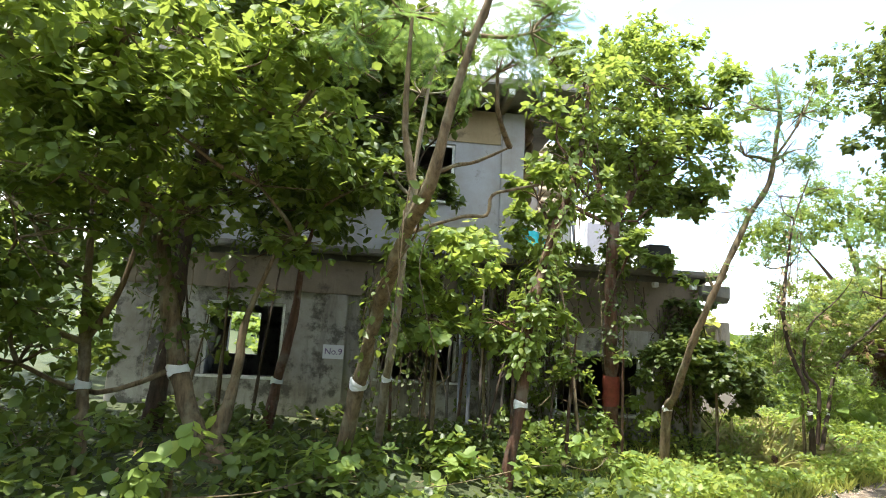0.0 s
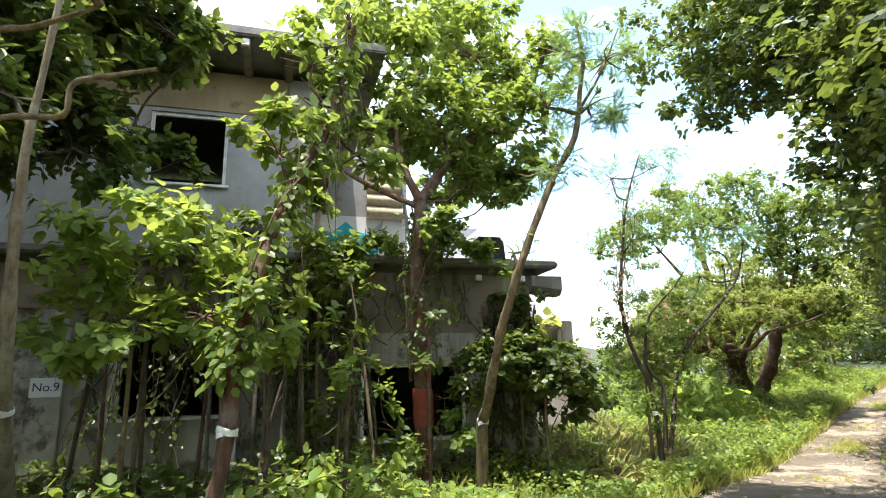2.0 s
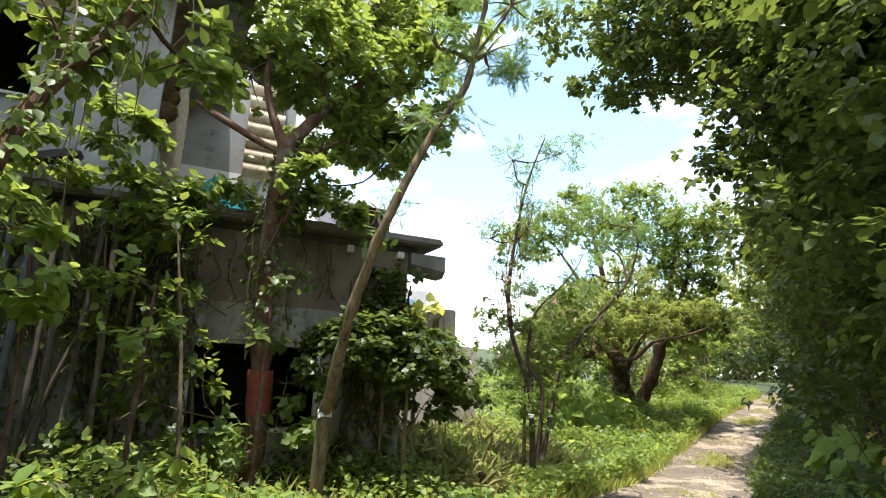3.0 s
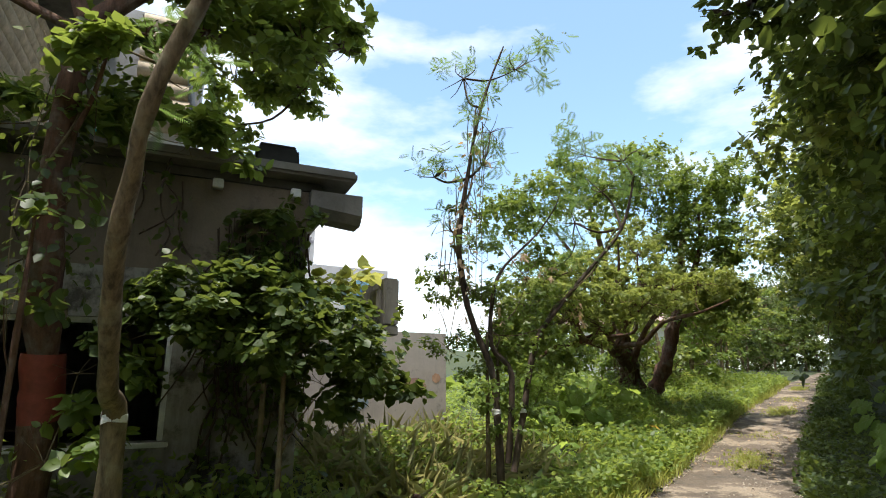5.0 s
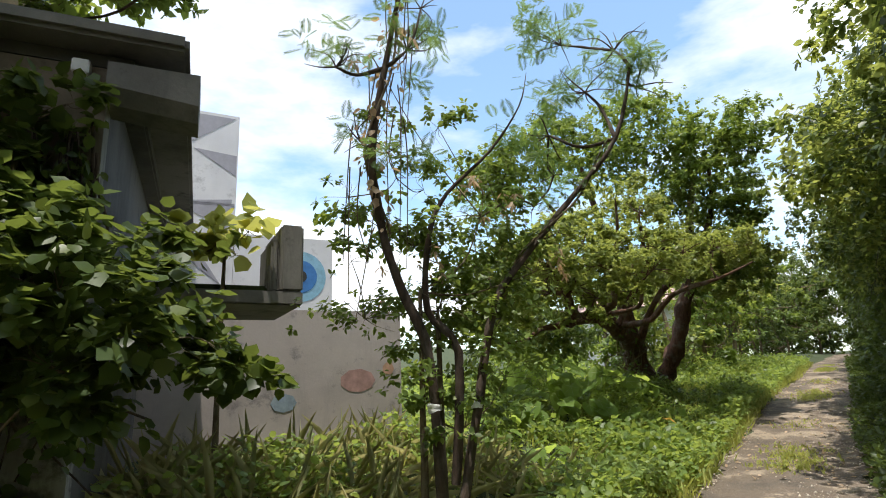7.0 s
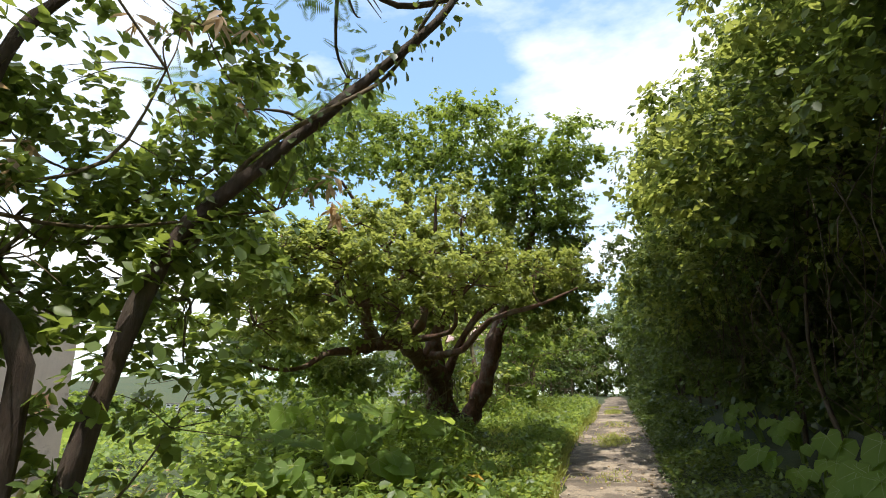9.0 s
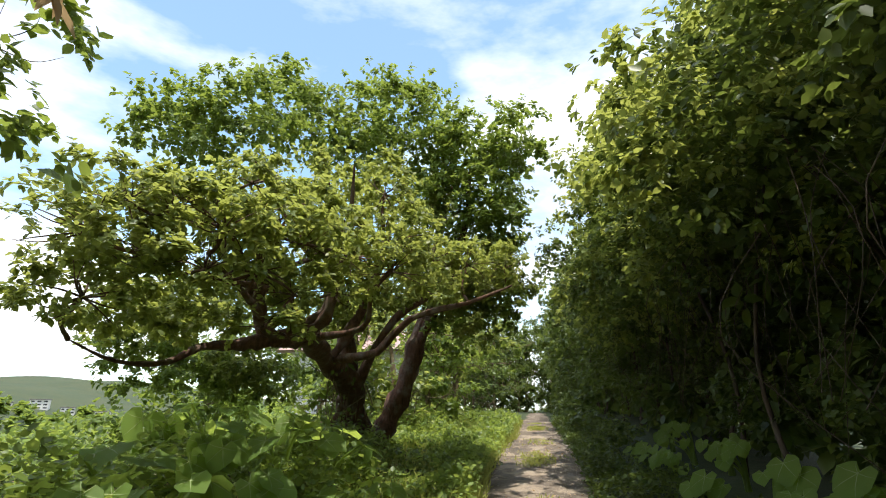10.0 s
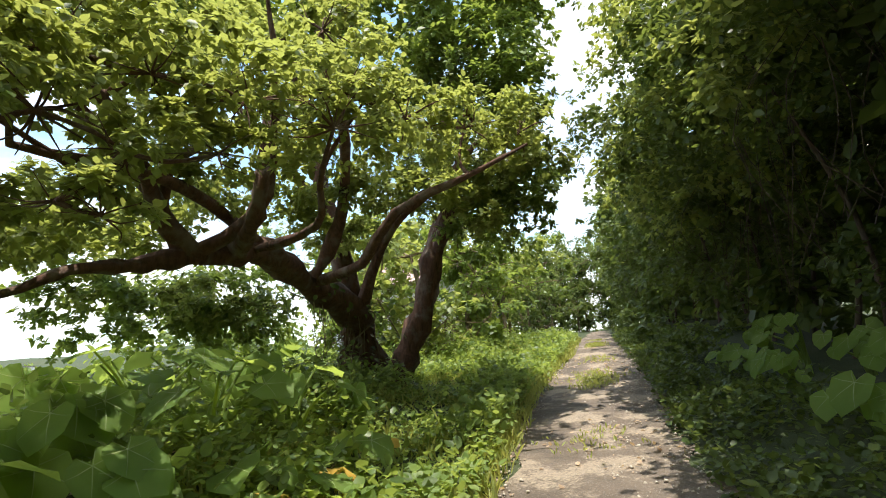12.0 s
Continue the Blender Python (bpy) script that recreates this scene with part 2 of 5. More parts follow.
def holed_wall(name, x0, x1, z0, z1, y0, y1, holes, mat, parent):
    """A wall in the xz plane with openings that go right through it."""
    xs = sorted({x0, x1, *[v for h in holes for v in h[:2]]})
    zs = sorted({z0, z1, *[v for h in holes for v in h[2:]]})
    solid = {}
    for i in range(len(xs) - 1):
        for j in range(len(zs) - 1):
            cx, cz = (xs[i] + xs[i + 1]) / 2, (zs[j] + zs[j + 1]) / 2
            solid[i, j] = not any(h[0] < cx < h[1] and h[2] < cz < h[3] for h in holes)
    bm = bmesh.new()
    vs = {}

    def v(x, y, z):
        k = (round(x, 4), round(y, 4), round(z, 4))
        if k not in vs:
            vs[k] = bm.verts.new(k)
        return vs[k]

    for (i, j), s in solid.items():
        if not s:
            continue
        a, b, c, d = xs[i], xs[i + 1], zs[j], zs[j + 1]
        bm.faces.new((v(a, y0, c), v(b, y0, c), v(b, y0, d), v(a, y0, d)))
        bm.faces.new((v(b, y1, c), v(a, y1, c), v(a, y1, d), v(b, y1, d)))
        for di, dj, q in ((-1, 0, ((a, c), (a, d))), (1, 0, ((b, c), (b, d))), (0, -1, ((a, c), (b, c))), (0, 1, ((a, d), (b, d)))):
            if not solid.get((i + di, j + dj), False):
                (p, r), (p2, r2) = q
                bm.faces.new((v(p, y0, r), v(p2, y0, r2), v(p2, y1, r2), v(p, y1, r)))
    return part(name, bm, mat, parent)


def tube_np(pts, radii, seg=8, wob=0.0, seed=0):
    """A tapering limb along a polyline, smoothed; returns vertices and quads."""
    P = np.array(pts, float)
    r = np.array(radii, float)
    if len(P) > 2:
        n = (len(P) - 1) * 4 + 1
        s = np.linspace(0, len(P) - 1, n)
        i = np.clip(s.astype(int), 0, len(P) - 2)
        f = (s - i)[:, None]
        p0, p1, p2, p3 = P[np.maximum(i - 1, 0)], P[i], P[i + 1], P[np.minimum(i + 2, len(P) - 1)]
        Q = 0.5 * (2 * p1 + (p2 - p0) * f + (2 * p0 - 5 * p1 + 4 * p2 - p3) * f ** 2 + (3 * p1 - p0 - 3 * p2 + p3) * f ** 3)
        r = np.interp(s, np.arange(len(P)), r)
        P = Q
    rg = np.random.default_rng(seed)
    if wob:
        r = r * (1 + wob * rg.normal(size=len(r)))
        P = P + rg.normal(size=P.shape) * (r[:, None] * wob * 0.8)
    T = np.gradient(P, axis=0)
    T /= np.linalg.norm(T, axis=1, keepdims=True) + 1e-9
    ref = np.array([0.31, 0.87, 0.38])
    A = np.cross(T, ref)
    A /= np.linalg.norm(A, axis=1, keepdims=True) + 1e-9
    B = np.cross(T, A)
    ang = np.linspace(0, 2 * np.pi, seg, endpoint=False)
    lump = 1 + wob * 1.2 * rg.normal(size=(len(P), seg))
    V = P[:, None] + (np.cos(ang)[None, :, None] * A[:, None] + np.sin(ang)[None, :, None] * B[:, None]) * (r[:, None] * lump)[:, :, None]
    k, m = len(P), seg
    i, j = np.meshgrid(np.arange(k - 1), np.arange(m), indexing="ij")
    F = np.stack([i * m + j, i * m + (j + 1) % m, (i + 1) * m + (j + 1) % m, (i + 1) * m + j], -1).reshape(-1, 4)
    return V.reshape(-1, 3), F


def join_np(pieces):
    vs, fs, o = [], [], 0
    for v, f in pieces:
        vs.append(v)
        fs.append(f + o)
        o += len(v)
    return np.concatenate(vs), np.concatenate(fs)


def unit(v):
    return v / (np.linalg.norm(v, axis=-1, keepdims=True) + 1e-9)


# one blade: x across, y along, z up; four-sided halves folded along the midrib
BROAD = (np.array([(0, 0, 0), (-.30, .22, .05), (-.34, .58, .03), (0, 1, -.10), (.34, .58, .03), (.30, .22, .05)]), np.array([(0, 3, 2, 1), (0, 5, 4, 3)]))
NARROW = (np.array([(0, 0, 0), (-.13, .25, .03), (-.12, .65, .0), (0, 1, -.12), (.12, .65, .0), (.13, .25, .03)]), np.array([(0, 3, 2, 1), (0, 5, 4, 3)]))
ROUND = (np.array([(0, 0, 0), (-.40, .15, .06), (-.46, .55, .04), (0, 1, -.08), (.46, .55, .04), (.40, .15, .06)]), np.array([(0, 3, 2, 1), (0, 5, 4, 3)]))


def feather_template():
    vs, fs = [], []
    for k in range(15):
        y = 0.10 + 0.062 * k
        ln = 0.32 * math.sin(math.pi * (0.2 + 0.75 * k / 15)) + 0.05
        for sg in (-1, 1):
            o = len(vs)
            droop = -0.12 * ln - 0.1 * y * y
            vs += [(0, y, -0.1 * y * y), (sg * ln * 0.5, y + 0.032 + ln * 0.2, droop * 0.4), (sg * ln, y + 0.06 + ln * 0.4, droop - 0.02), (sg * ln * 0.55, y - 0.008 + ln * 0.2, droop * 0.5)]
            fs.append((o, o + 1, o + 2, o + 3))
    return np.array(vs), np.array(fs)


FEATHER = feather_template()


def blades(P, tip, up, size, shape, width=1.0):
    """Leaf blades at P (n, 3), pointing along tip with their faces towards up."""
    T = unit(tip)
    S = unit(np.cross(T, up))
    N = np.cross(S, T)
    tv, tf = shape
    size = np.broadcast_to(size, (len(P),))
    V = P[:, None] + size[:, None, None] * (tv[None, :, 0, None] * S[:, None] * width + tv[None, :, 1, None] * T[:, None] + tv[None, :, 2, None] * N[:, None])
    F = tf[None] + (np.arange(len(P)) * len(tv))[:, None, None]
    return V.reshape(-1, 3), F.reshape(-1, tf.shape[1])


def clump_points(blobs, density, rg, flat=0.75, shell=0.55):
    """Leaf places in uneven clumps: domed tufts set over the shell of each blob, and a few strays between them."""
    P, D = [], []
    for x, y, z, r in blobs:
        n = max(6, int(density * r * r))
        m = max(4, n // 11)
        d = unit(rg.normal(size=(m, 3)) + np.array([0, 0, 0.3]))
        lump = 1 + 0.28 * np.sin(d[:, 0] * 5 + x * 3) * np.cos(d[:, 1] * 4 + y * 3) + 0.15 * np.sin(d[:, 2] * 9 + z)
        C = d * (r * lump * (shell + (1 - shell) * rg.random(m) ** 0.5))[:, None] * np.array([1.1, 1.1, flat])
        k = rg.integers(0, m, n)
        e = unit(rg.normal(size=(n, 3)) + d[k] * 0.5 + np.array([0, 0, 0.75]))
        tr = np.clip(r * rg.uniform(0.30, 0.52, m), 0.10, 0.40)[k]
        tr = np.where(rg.random(n) < 0.15, tr * 2.2, tr)
        P.append(np.array([x, y, z]) + C[k] + e * (tr * rg.uniform(0.55, 1.0, n))[:, None] * np.array([1.1, 1.1, 0.65]))
        D.append(unit(e + d[k] * 0.4))
    return np.concatenate(P), np.concatenate(D)


def foliage(name, blobs, density, size, mat, parent, shape=BROAD, sprig=6, droop=0.35, rg=None, flat=0.75, shell=0.55, spread=0.12, kind=""):
    """A crown: at each sprig a whorl of blades that spread outwards and hang a little."""
    rg = rg or RNG
    P, D = clump_points(blobs, density, rg, flat, shell)
    n = len(P)
    ax = unit(D * 0.7 + np.array([0, 0, 0.7]) + rg.normal(size=(n, 3)) * 0.3)
    e1 = unit(np.cross(ax, rg.normal(size=(n, 3))))
    e2 = np.cross(ax, e1)
    ph = (np.arange(sprig)[None, :] * 2.399 + rg.uniform(0, 6.28, (n, 1)))[..., None]
    rise = np.linspace(0.9, -0.25, sprig)[None, :, None] + rg.normal(size=(n, sprig, 1)) * 0.25
    out = (e1[:, None] * np.cos(ph) + e2[:, None] * np.sin(ph) + ax[:, None] * rise).reshape(-1, 3)
    out[:, 2] -= droop
    out += rg.normal(size=out.shape) * 0.18
    C = np.repeat(P, sprig, 0) + (ax[:, None] * rise * size * 0.45).reshape(-1, 3) + rg.normal(size=(n * sprig, 3)) * size * spread
    up = np.repeat(ax, sprig, 0) + np.array([0, 0, 0.5]) + rg.normal(size=(n * sprig, 3)) * 0.3
    V, F = blades(C, out, up, size * rg.uniform(0.6, 1.3, n * sprig), shape)
    ob = mesh_np(name, V, F, mat, parent)
    if kind:
        ob["kind"] = kind
    return ob, P


def twigs(blobs, limbs, rg, r0=0.035, per=7):
    """Limbs that reach from the nearest place of the given limbs into each blob, and fan out in it."""
    out = []
    L = np.concatenate([np.array(l[0], float) for l in limbs])
    grown, rest = len(L), [np.array(q, float) for q in blobs]
    while rest:
        gap = np.stack([np.linalg.norm(L - q[:3], axis=1) + np.maximum(L[:, 2] - q[2], 0) * 1.5 for q in rest])
        k = int(np.argmin(gap.min(axis=1)))
        c, r = rest[k][:3], rest[k][3]
        i = int(np.argmin(gap[k]))
        a = L[i]
        later = 0.7 if i >= grown else 1.0
        rest.pop(k)
        L = np.concatenate([L, c[None]])
        mid = (a + c) / 2 + rg.normal(size=3) * 0.08 * np.linalg.norm(c - a) + np.array([0, 0, -0.06 * np.linalg.norm(c - a)])
        rr = r0 * (0.6 + 0.5 * r) * later
        out.append(tube_np([a, mid, c], [rr * 1.3, rr, rr * 0.6], 6, 0.06, len(rest)))
        for q in range(per):
            d = unit(rg.normal(size=3) + np.array([0, 0, 0.3]))
            e = c + d * r * np.array([1.0, 1.0, 0.7])
            m = (c + e) / 2 + rg.normal(size=3) * 0.1 * r
            out.append(tube_np([c, m, e], [rr * 0.55, rr * 0.35, rr * 0.12], 4, 0.0, q))
    return out


def tree(label, limbs, blobs, density, size, leaf, barkm, shape=BROAD, sprig=6, seed=1, category="tree", twig=0.03, seg=10, group="", bands=(), per=7, droop=0.35, name="tree", flat=0.75, shell=0.55):
    """A tree with its foot at the first point of the first limb. limbs: (points, radii)."""
    rg = np.random.default_rng(seed)
    base = Vector(limbs[0][0][0])
    t = empty(name, Matrix.Translation(base), label, category, group)
    off = np.array(base)
    pieces = [tube_np(np.array(p, float) - off, r, seg, 0.11 if seg > 12 else 0.07, seed + i) for i, (p, r) in enumerate(limbs)]
    lb = [(x - off[0], y - off[1], z - off[2], r) for x, y, z, r in blobs]
    ll = [(np.array(p, float) - off, r) for p, r in limbs]
    if blobs:
        pieces += twigs(lb, ll, rg, twig, per)
    mesh_np("trunk", *join_np(pieces), barkm, t, True)
    if blobs:
        foliage("crown", lb, density, size, leaf, t, shape, sprig, droop, rg, flat, shell)
    for (x, y, z), rad, h, mat, d in bands:
        dv = unit(np.array(d, float))
        c = np.array((x, y, z)) - off
        mesh_np("paint_band", *tube_np([c - dv * h / 2, c, c + dv * h / 2], [rad * 1.13, rad * 1.16, rad * 1.13], 14, 0.02), mat, t, True)
    return t


# ---- lie of the land ----
RD = np.array([0.785, 0.62])          # along the lane
RL = np.array([-0.62, 0.785])         # to its left
RA = np.array([0.0, 3.4])             # a place on its left edge


def lane(x, y):
    """Metres along the lane, and metres to the left of its left edge."""
    dx, dy = x - RA[0], y - RA[1]
    return dx * RD[0] + dy * RD[1], dx * RL[0] + dy * RL[1]


def smooth(a, b, v):
    t = np.clip((v - a) / (b - a), 0, 1)
    return t * t * (3 - 2 * t)


PROFILE_A = [-60, -20, -2.3, 0.35, 4.2, 6.0, 8.5, 10.5, 13.0, 16.0, 19.0, 23.0, 27.0, 32.0, 40.0, 60.0, 80.0, 140.0, 400.0]
PROFILE_Z = [1.6, 1.0, 0.30, 0.05, -0.28, -0.40, -0.42, -0.45, -0.55, -0.45, -0.30, -0.02, 0.30, 0.60, 0.88, 1.30, 1.6, 2.5, 4.0]


def lane_width(a):
    return np.interp(a, [-4, 2, 8, 13, 18, 22, 27, 38, 60, 140], [3.15, 2.9, 2.3, 1.85, 1.85, 2.15, 2.4, 2.9, 4.7, 10.5])


def edge_shift(a):
    """How far the lane's left edge bulges out."""
    return 0.40 * smooth(1.5, 5, a) * (1 - smooth(7, 12.5, a)) + np.interp(a, [12, 22, 27, 38, 60, 140], [0, -0.25, -0.85, -1.7, -3.3, -9.0])


def land(x, y):
    x, y = np.asarray(x, float), np.asarray(y, float)
    a, b0 = lane(x, y)
    b = b0 - edge_shift(a)
    z = sum(np.interp(a + d, PROFILE_A, PROFILE_Z) for d in (-1.5, -0.7, 0, 0.7, 1.5)) / 5
    left = smooth(0.5, 2.8, b) * np.interp(a, [-5, 3, 8, 12, 18, 22, 26, 40], [0.05, 0.25, 0.42, 0.42, 0.45, 0.25, 0.2, 0.2])
    w = lane_width(a)
    right = smooth(0.0, 2.5, -b0 - w) * 0.35
    dip = smooth(9.0, 60.0, b) * smooth(6, 20, a) * -12.0
    hill = smooth(150.0, 420.0, b) * (38.0 + 8 * np.sin(a * 0.011 + 1.0) + 4 * np.sin(a * 0.037))
    rough = 0.05 * np.sin(x * 1.7 + y * 0.6) * np.cos(y * 1.3 - x * 0.4) * smooth(0.2, 1.5, np.maximum(b, -b0 - w))
    bed = -0.05 * (smooth(-0.3, 0.15, -b) * smooth(-0.3, 0.15, b0 + w))
    return z + left + right + dip + hill + rough + bed


def spread_axis(lo, hi, step, far):
    core = np.arange(lo, hi + step, step)
    grow = step * np.cumprod(np.full(60, 1.17))
    out = hi + np.cumsum(grow)
    out = out[out < far]
    neg = lo - np.cumsum(grow)
    neg = neg[neg > -far]
    return np.concatenate([neg[::-1], core, out, [far]])


gx, gy = spread_axis(-8, 30, 0.3, 2500), spread_axis(-6, 32, 0.3, 2500)
GX, GY = np.meshgrid(gx, gy, indexing="ij")
GZ = land(GX, GY)
gi, gj = np.meshgrid(np.arange(len(gx) - 1), np.arange(len(gy) - 1), indexing="ij")
gn = len(gy)
ground = mesh_np("ground", np.stack([GX, GY, GZ], -1).reshape(-1, 3),
                 np.stack([gi * gn + gj, (gi + 1) * gn + gj, (gi + 1) * gn + gj + 1, gi * gn + gj + 1], -1).reshape(-1, 4), M_GROUND, None, True)
tagged(ground, "brown leaf-littered soil rising to green hills", "ground", kind="structure")

ra = np.concatenate([np.arange(-8, 32, 0.12), np.arange(32, 140, 2.0)])
rw = np.linspace(0, 1, 19)
RAa, RWw = np.meshgrid(ra, rw, indexing="ij")
wid = lane_width(RAa)
rgr = np.random.default_rng(19)
rag = np.stack([np.interp(ra, np.arange(-8, 141, 0.45), rgr.normal(size=332) * 0.09) for q in range(2)], 1) + rgr.normal(size=(len(ra), 2)) * 0.03
edge_l = edge_shift(RAa) + 0.10 * np.sin(RAa * 1.3) + 0.06 * np.sin(RAa * 3.7 + 1) + rag[:, :1]
edge_r = 0.09 * np.sin(RAa * 1.1 + 2) + 0.06 * np.sin(RAa * 4.1) + rag[:, 1:]
RB = edge_l * (1 - RWw) - (wid + edge_r) * RWw
RXx, RYy = RA[0] + RAa * RD[0] + RB * RL[0], RA[1] + RAa * RD[1] + RB * RL[1]
RZz = sum(np.interp(RAa + d, PROFILE_A, PROFILE_Z) for d in (-1.5, -0.7, 0, 0.7, 1.5)) / 5 + 0.02 * np.sin(np.pi * RWw) - 0.02
RZz = RZz + 0.010 * np.sin(RXx * 5.1 + RYy * 2.2) * np.cos(RYy * 4.3 - RXx) + rgr.normal(size=RZz.shape) * 0.0035 - 0.02 * (np.exp(-((RWw - 0.26) / 0.1) ** 2) + np.exp(-((RWw - 0.76) / 0.1) ** 2))
rn = len(rw)
ri, rj = np.meshgrid(np.arange(len(ra) - 1), np.arange(rn - 1), indexing="ij")
road = mesh_np("road", np.stack([RXx, RYy, RZz], -1).reshape(-1, 3),
               np.stack([ri * rn + rj, ri * rn + rj + 1, (ri + 1) * rn + rj + 1, (ri + 1) * rn + rj], -1).reshape(-1, 4), M_ROAD, None, True)
tagged(road, "narrow worn pale concrete lane with gritty edges", "road", kind="structure")


def on_land(x, y, dz=0.0):
    return (x, y, float(land(x, y)) + dz)


# ---- the derelict house ----
HOUSE = pose(3.61, 10.15, 0.0, 0, 0, 4.5)
YARD = pose(3.59, 10.0, 0.0, 0, 0, 8.0)
house = empty("house", HOUSE, "derelict two-storey concrete house with mouldy white walls and empty windows", "house")
W1, W3, W4, W2 = (-7.53, -6.2, 0.80, 2.06), (-4.55, -3.15, 0.86, 2.0), (-1.32, 0.3, 0.42, 1.49), (-4.44, -3.36, 4.13, 5.24)
holed_wall("lower_wall", -9.0, 1.45, -0.6, 2.88, 0.0, 0.18, [W1, W3, W4], M_LOWER, house)
holed_wall("lower_back_wall", -9.0, 1.45, -0.6, 2.88, 5.4, 5.58, [(-8.55, -7.75, 0.9, 2.0)], M_LOWER, house)
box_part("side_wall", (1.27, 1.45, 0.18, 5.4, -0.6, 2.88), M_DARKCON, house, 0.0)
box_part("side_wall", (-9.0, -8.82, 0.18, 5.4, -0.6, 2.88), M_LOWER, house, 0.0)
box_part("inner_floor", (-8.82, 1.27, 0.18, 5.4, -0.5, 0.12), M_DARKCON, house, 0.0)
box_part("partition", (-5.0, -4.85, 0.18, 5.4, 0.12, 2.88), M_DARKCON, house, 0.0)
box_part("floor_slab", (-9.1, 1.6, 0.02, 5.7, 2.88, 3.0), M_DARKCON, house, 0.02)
box_part("slab_screed", (-9.1, 1.92, -0.2, 5.75, 3.003, 3.12), M_SLAB, house, 0.03, "cracked thin screed overhanging the slab")
holed_wall("upper_wall", -9.0, -2.05, 3.12, 5.95, 0.0, 0.18, [W2], M_WALL, house)
holed_wall("upper_back_wall", -9.0, -2.05, 3.12, 5.95, 5.2, 5.38, [], M_WALL, house)
box_part("upper_side_wall", (-2.23, -2.05, 0.18, 5.2, 3.12, 5.95), M_WALL, house, 0.0)
box_part("upper_side_wall", (-9.0, -8.82, 0.18, 5.2, 3.12, 5.95), M_WALL, house, 0.0)
box_part("pilaster", (-2.48, -2.045, -0.05, 0.0, 3.12, 5.95), M_WALL, house, 0.01)
box_part("roof_slab", (-9.5, -1.1, -0.95, 5.9, 6.08, 6.22), M_SLAB, house, 0.02)
for k in range(7):
    u = -1.91 - 0.6 * k
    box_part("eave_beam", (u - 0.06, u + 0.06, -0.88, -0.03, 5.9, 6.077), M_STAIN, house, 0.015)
    box_part("beam_end", (u - 0.05, u + 0.05, -0.93, -0.883, 5.93, 6.03), M_FRAME, house, 0.006, "pale cement cap on the beam end")
box_part("lintel_band", (-8.99, -2.5, -0.025, -0.002, 5.3, 5.95), M_OCHRE, house, 0.004, "ochre-stained concrete lintel band under the eave")
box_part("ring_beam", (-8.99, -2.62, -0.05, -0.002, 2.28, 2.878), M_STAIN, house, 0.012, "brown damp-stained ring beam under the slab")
for u in (-5.32, -8.2):
    box_part("wall_pier", (u - 0.2, u + 0.2, -0.055, -0.002, -0.55, 2.276), M_LOWER, house, 0.01, "shallow pier of the ground-floor wall")


def window(h, parent, y0=0.04):
    w = new("window")
    w.parent = parent
    a, b, c, d = h
    for nm, q in (("window_sill", (a - 0.05, b + 0.05, y0 - 0.09, y0 + 0.12, c - 0.045, c - 0.003)), ("window_frame", (a + 0.001, a + 0.05, y0, y0 + 0.06, c, d)),
                  ("window_frame", (b - 0.05, b - 0.001, y0, y0 + 0.06, c, d)), ("window_frame", (a + 0.05, b - 0.05, y0, y0 + 0.06, d - 0.05, d - 0.001))):
        box_part(nm, q, M_FRAME, w, 0.006)
    return w


for h in (W1, W3, W4, W2):
    window(h, house)

# ---- trees before the house ----
LEFT_CROWN = [(-3.32, 3.91, 3.52, 0.69), (-3.14, 4.41, 2.86, 0.73), (-3.65, 4.66, 2.29, 0.67), (-2.38, 4.51, 3.3, 0.58), (-1.77, 5.08, 2.99, 0.62),
              (-1.98, 4.47, 3.84, 0.61), (-1.31, 5.21, 3.64, 0.56), (-1.16, 4.73, 4.19, 0.56), (-2.67, 4.12, 3.97, 0.46), (-1.49, 5.47, 2.57, 0.41),
              (-3.88, 5.12, 1.71, 0.6), (-3.04, 4.48, 3.51, 0.51), (-2.5, 5.33, 2.72, 0.43), (-3.29, 3.67, 3.85, 0.61), (-0.88, 5.79, 3.24, 0.37), (-3.82, 5.16, 1.19, 0.6)]
tree("forked grey tree with a white paint band and dense dark foliage",
     [([on_land(-2.02, 5.8, -0.1), (-2.37, 5.8, 0.58), (-2.64, 5.8, 1.18), (-2.94, 5.8, 2.34), (-3.08, 5.8, 2.85), (-3.35, 5.7, 3.35), (-3.6, 5.5, 4.0), (-3.8, 5.3, 4.7)], [0.15, 0.10, 0.09, 0.085, 0.08, 0.06, 0.04, 0.02]),
      ([(-2.22, 5.8, 0.34), (-2.1, 5.8, 0.72), (-2.02, 5.8, 1.22), (-1.98, 5.8, 1.75), (-1.7, 5.7, 2.5)], [0.085, 0.075, 0.05, 0.035, 0.015]),
      ([(-3.05, 5.8, 2.7), (-3.04, 5.75, 3.3), (-3.05, 5.75, 4.04), (-3.03, 5.7, 4.65), (-2.92, 5.6, 5.4)], [0.075, 0.07, 0.066, 0.06, 0.045]),
      ([(-3.05, 5.8, 2.75), (-2.6, 5.5, 3.1), (-2.0, 5.2, 3.45), (-1.5, 5.0, 3.7)], [0.035, 0.03, 0.022, 0.01]),
      ([(-3.3, 5.7, 3.3), (-3.3, 5.2, 3.5), (-3.2, 4.6, 3.8)], [0.05, 0.04, 0.02])],
     LEFT_CROWN, 430, 0.11, M_LEAF, M_BARK, BROAD, 6, 11, bands=[((-2.63, 5.8, 1.16), 0.094, 0.09, M_BAND, (-0.3, 0, 1))])
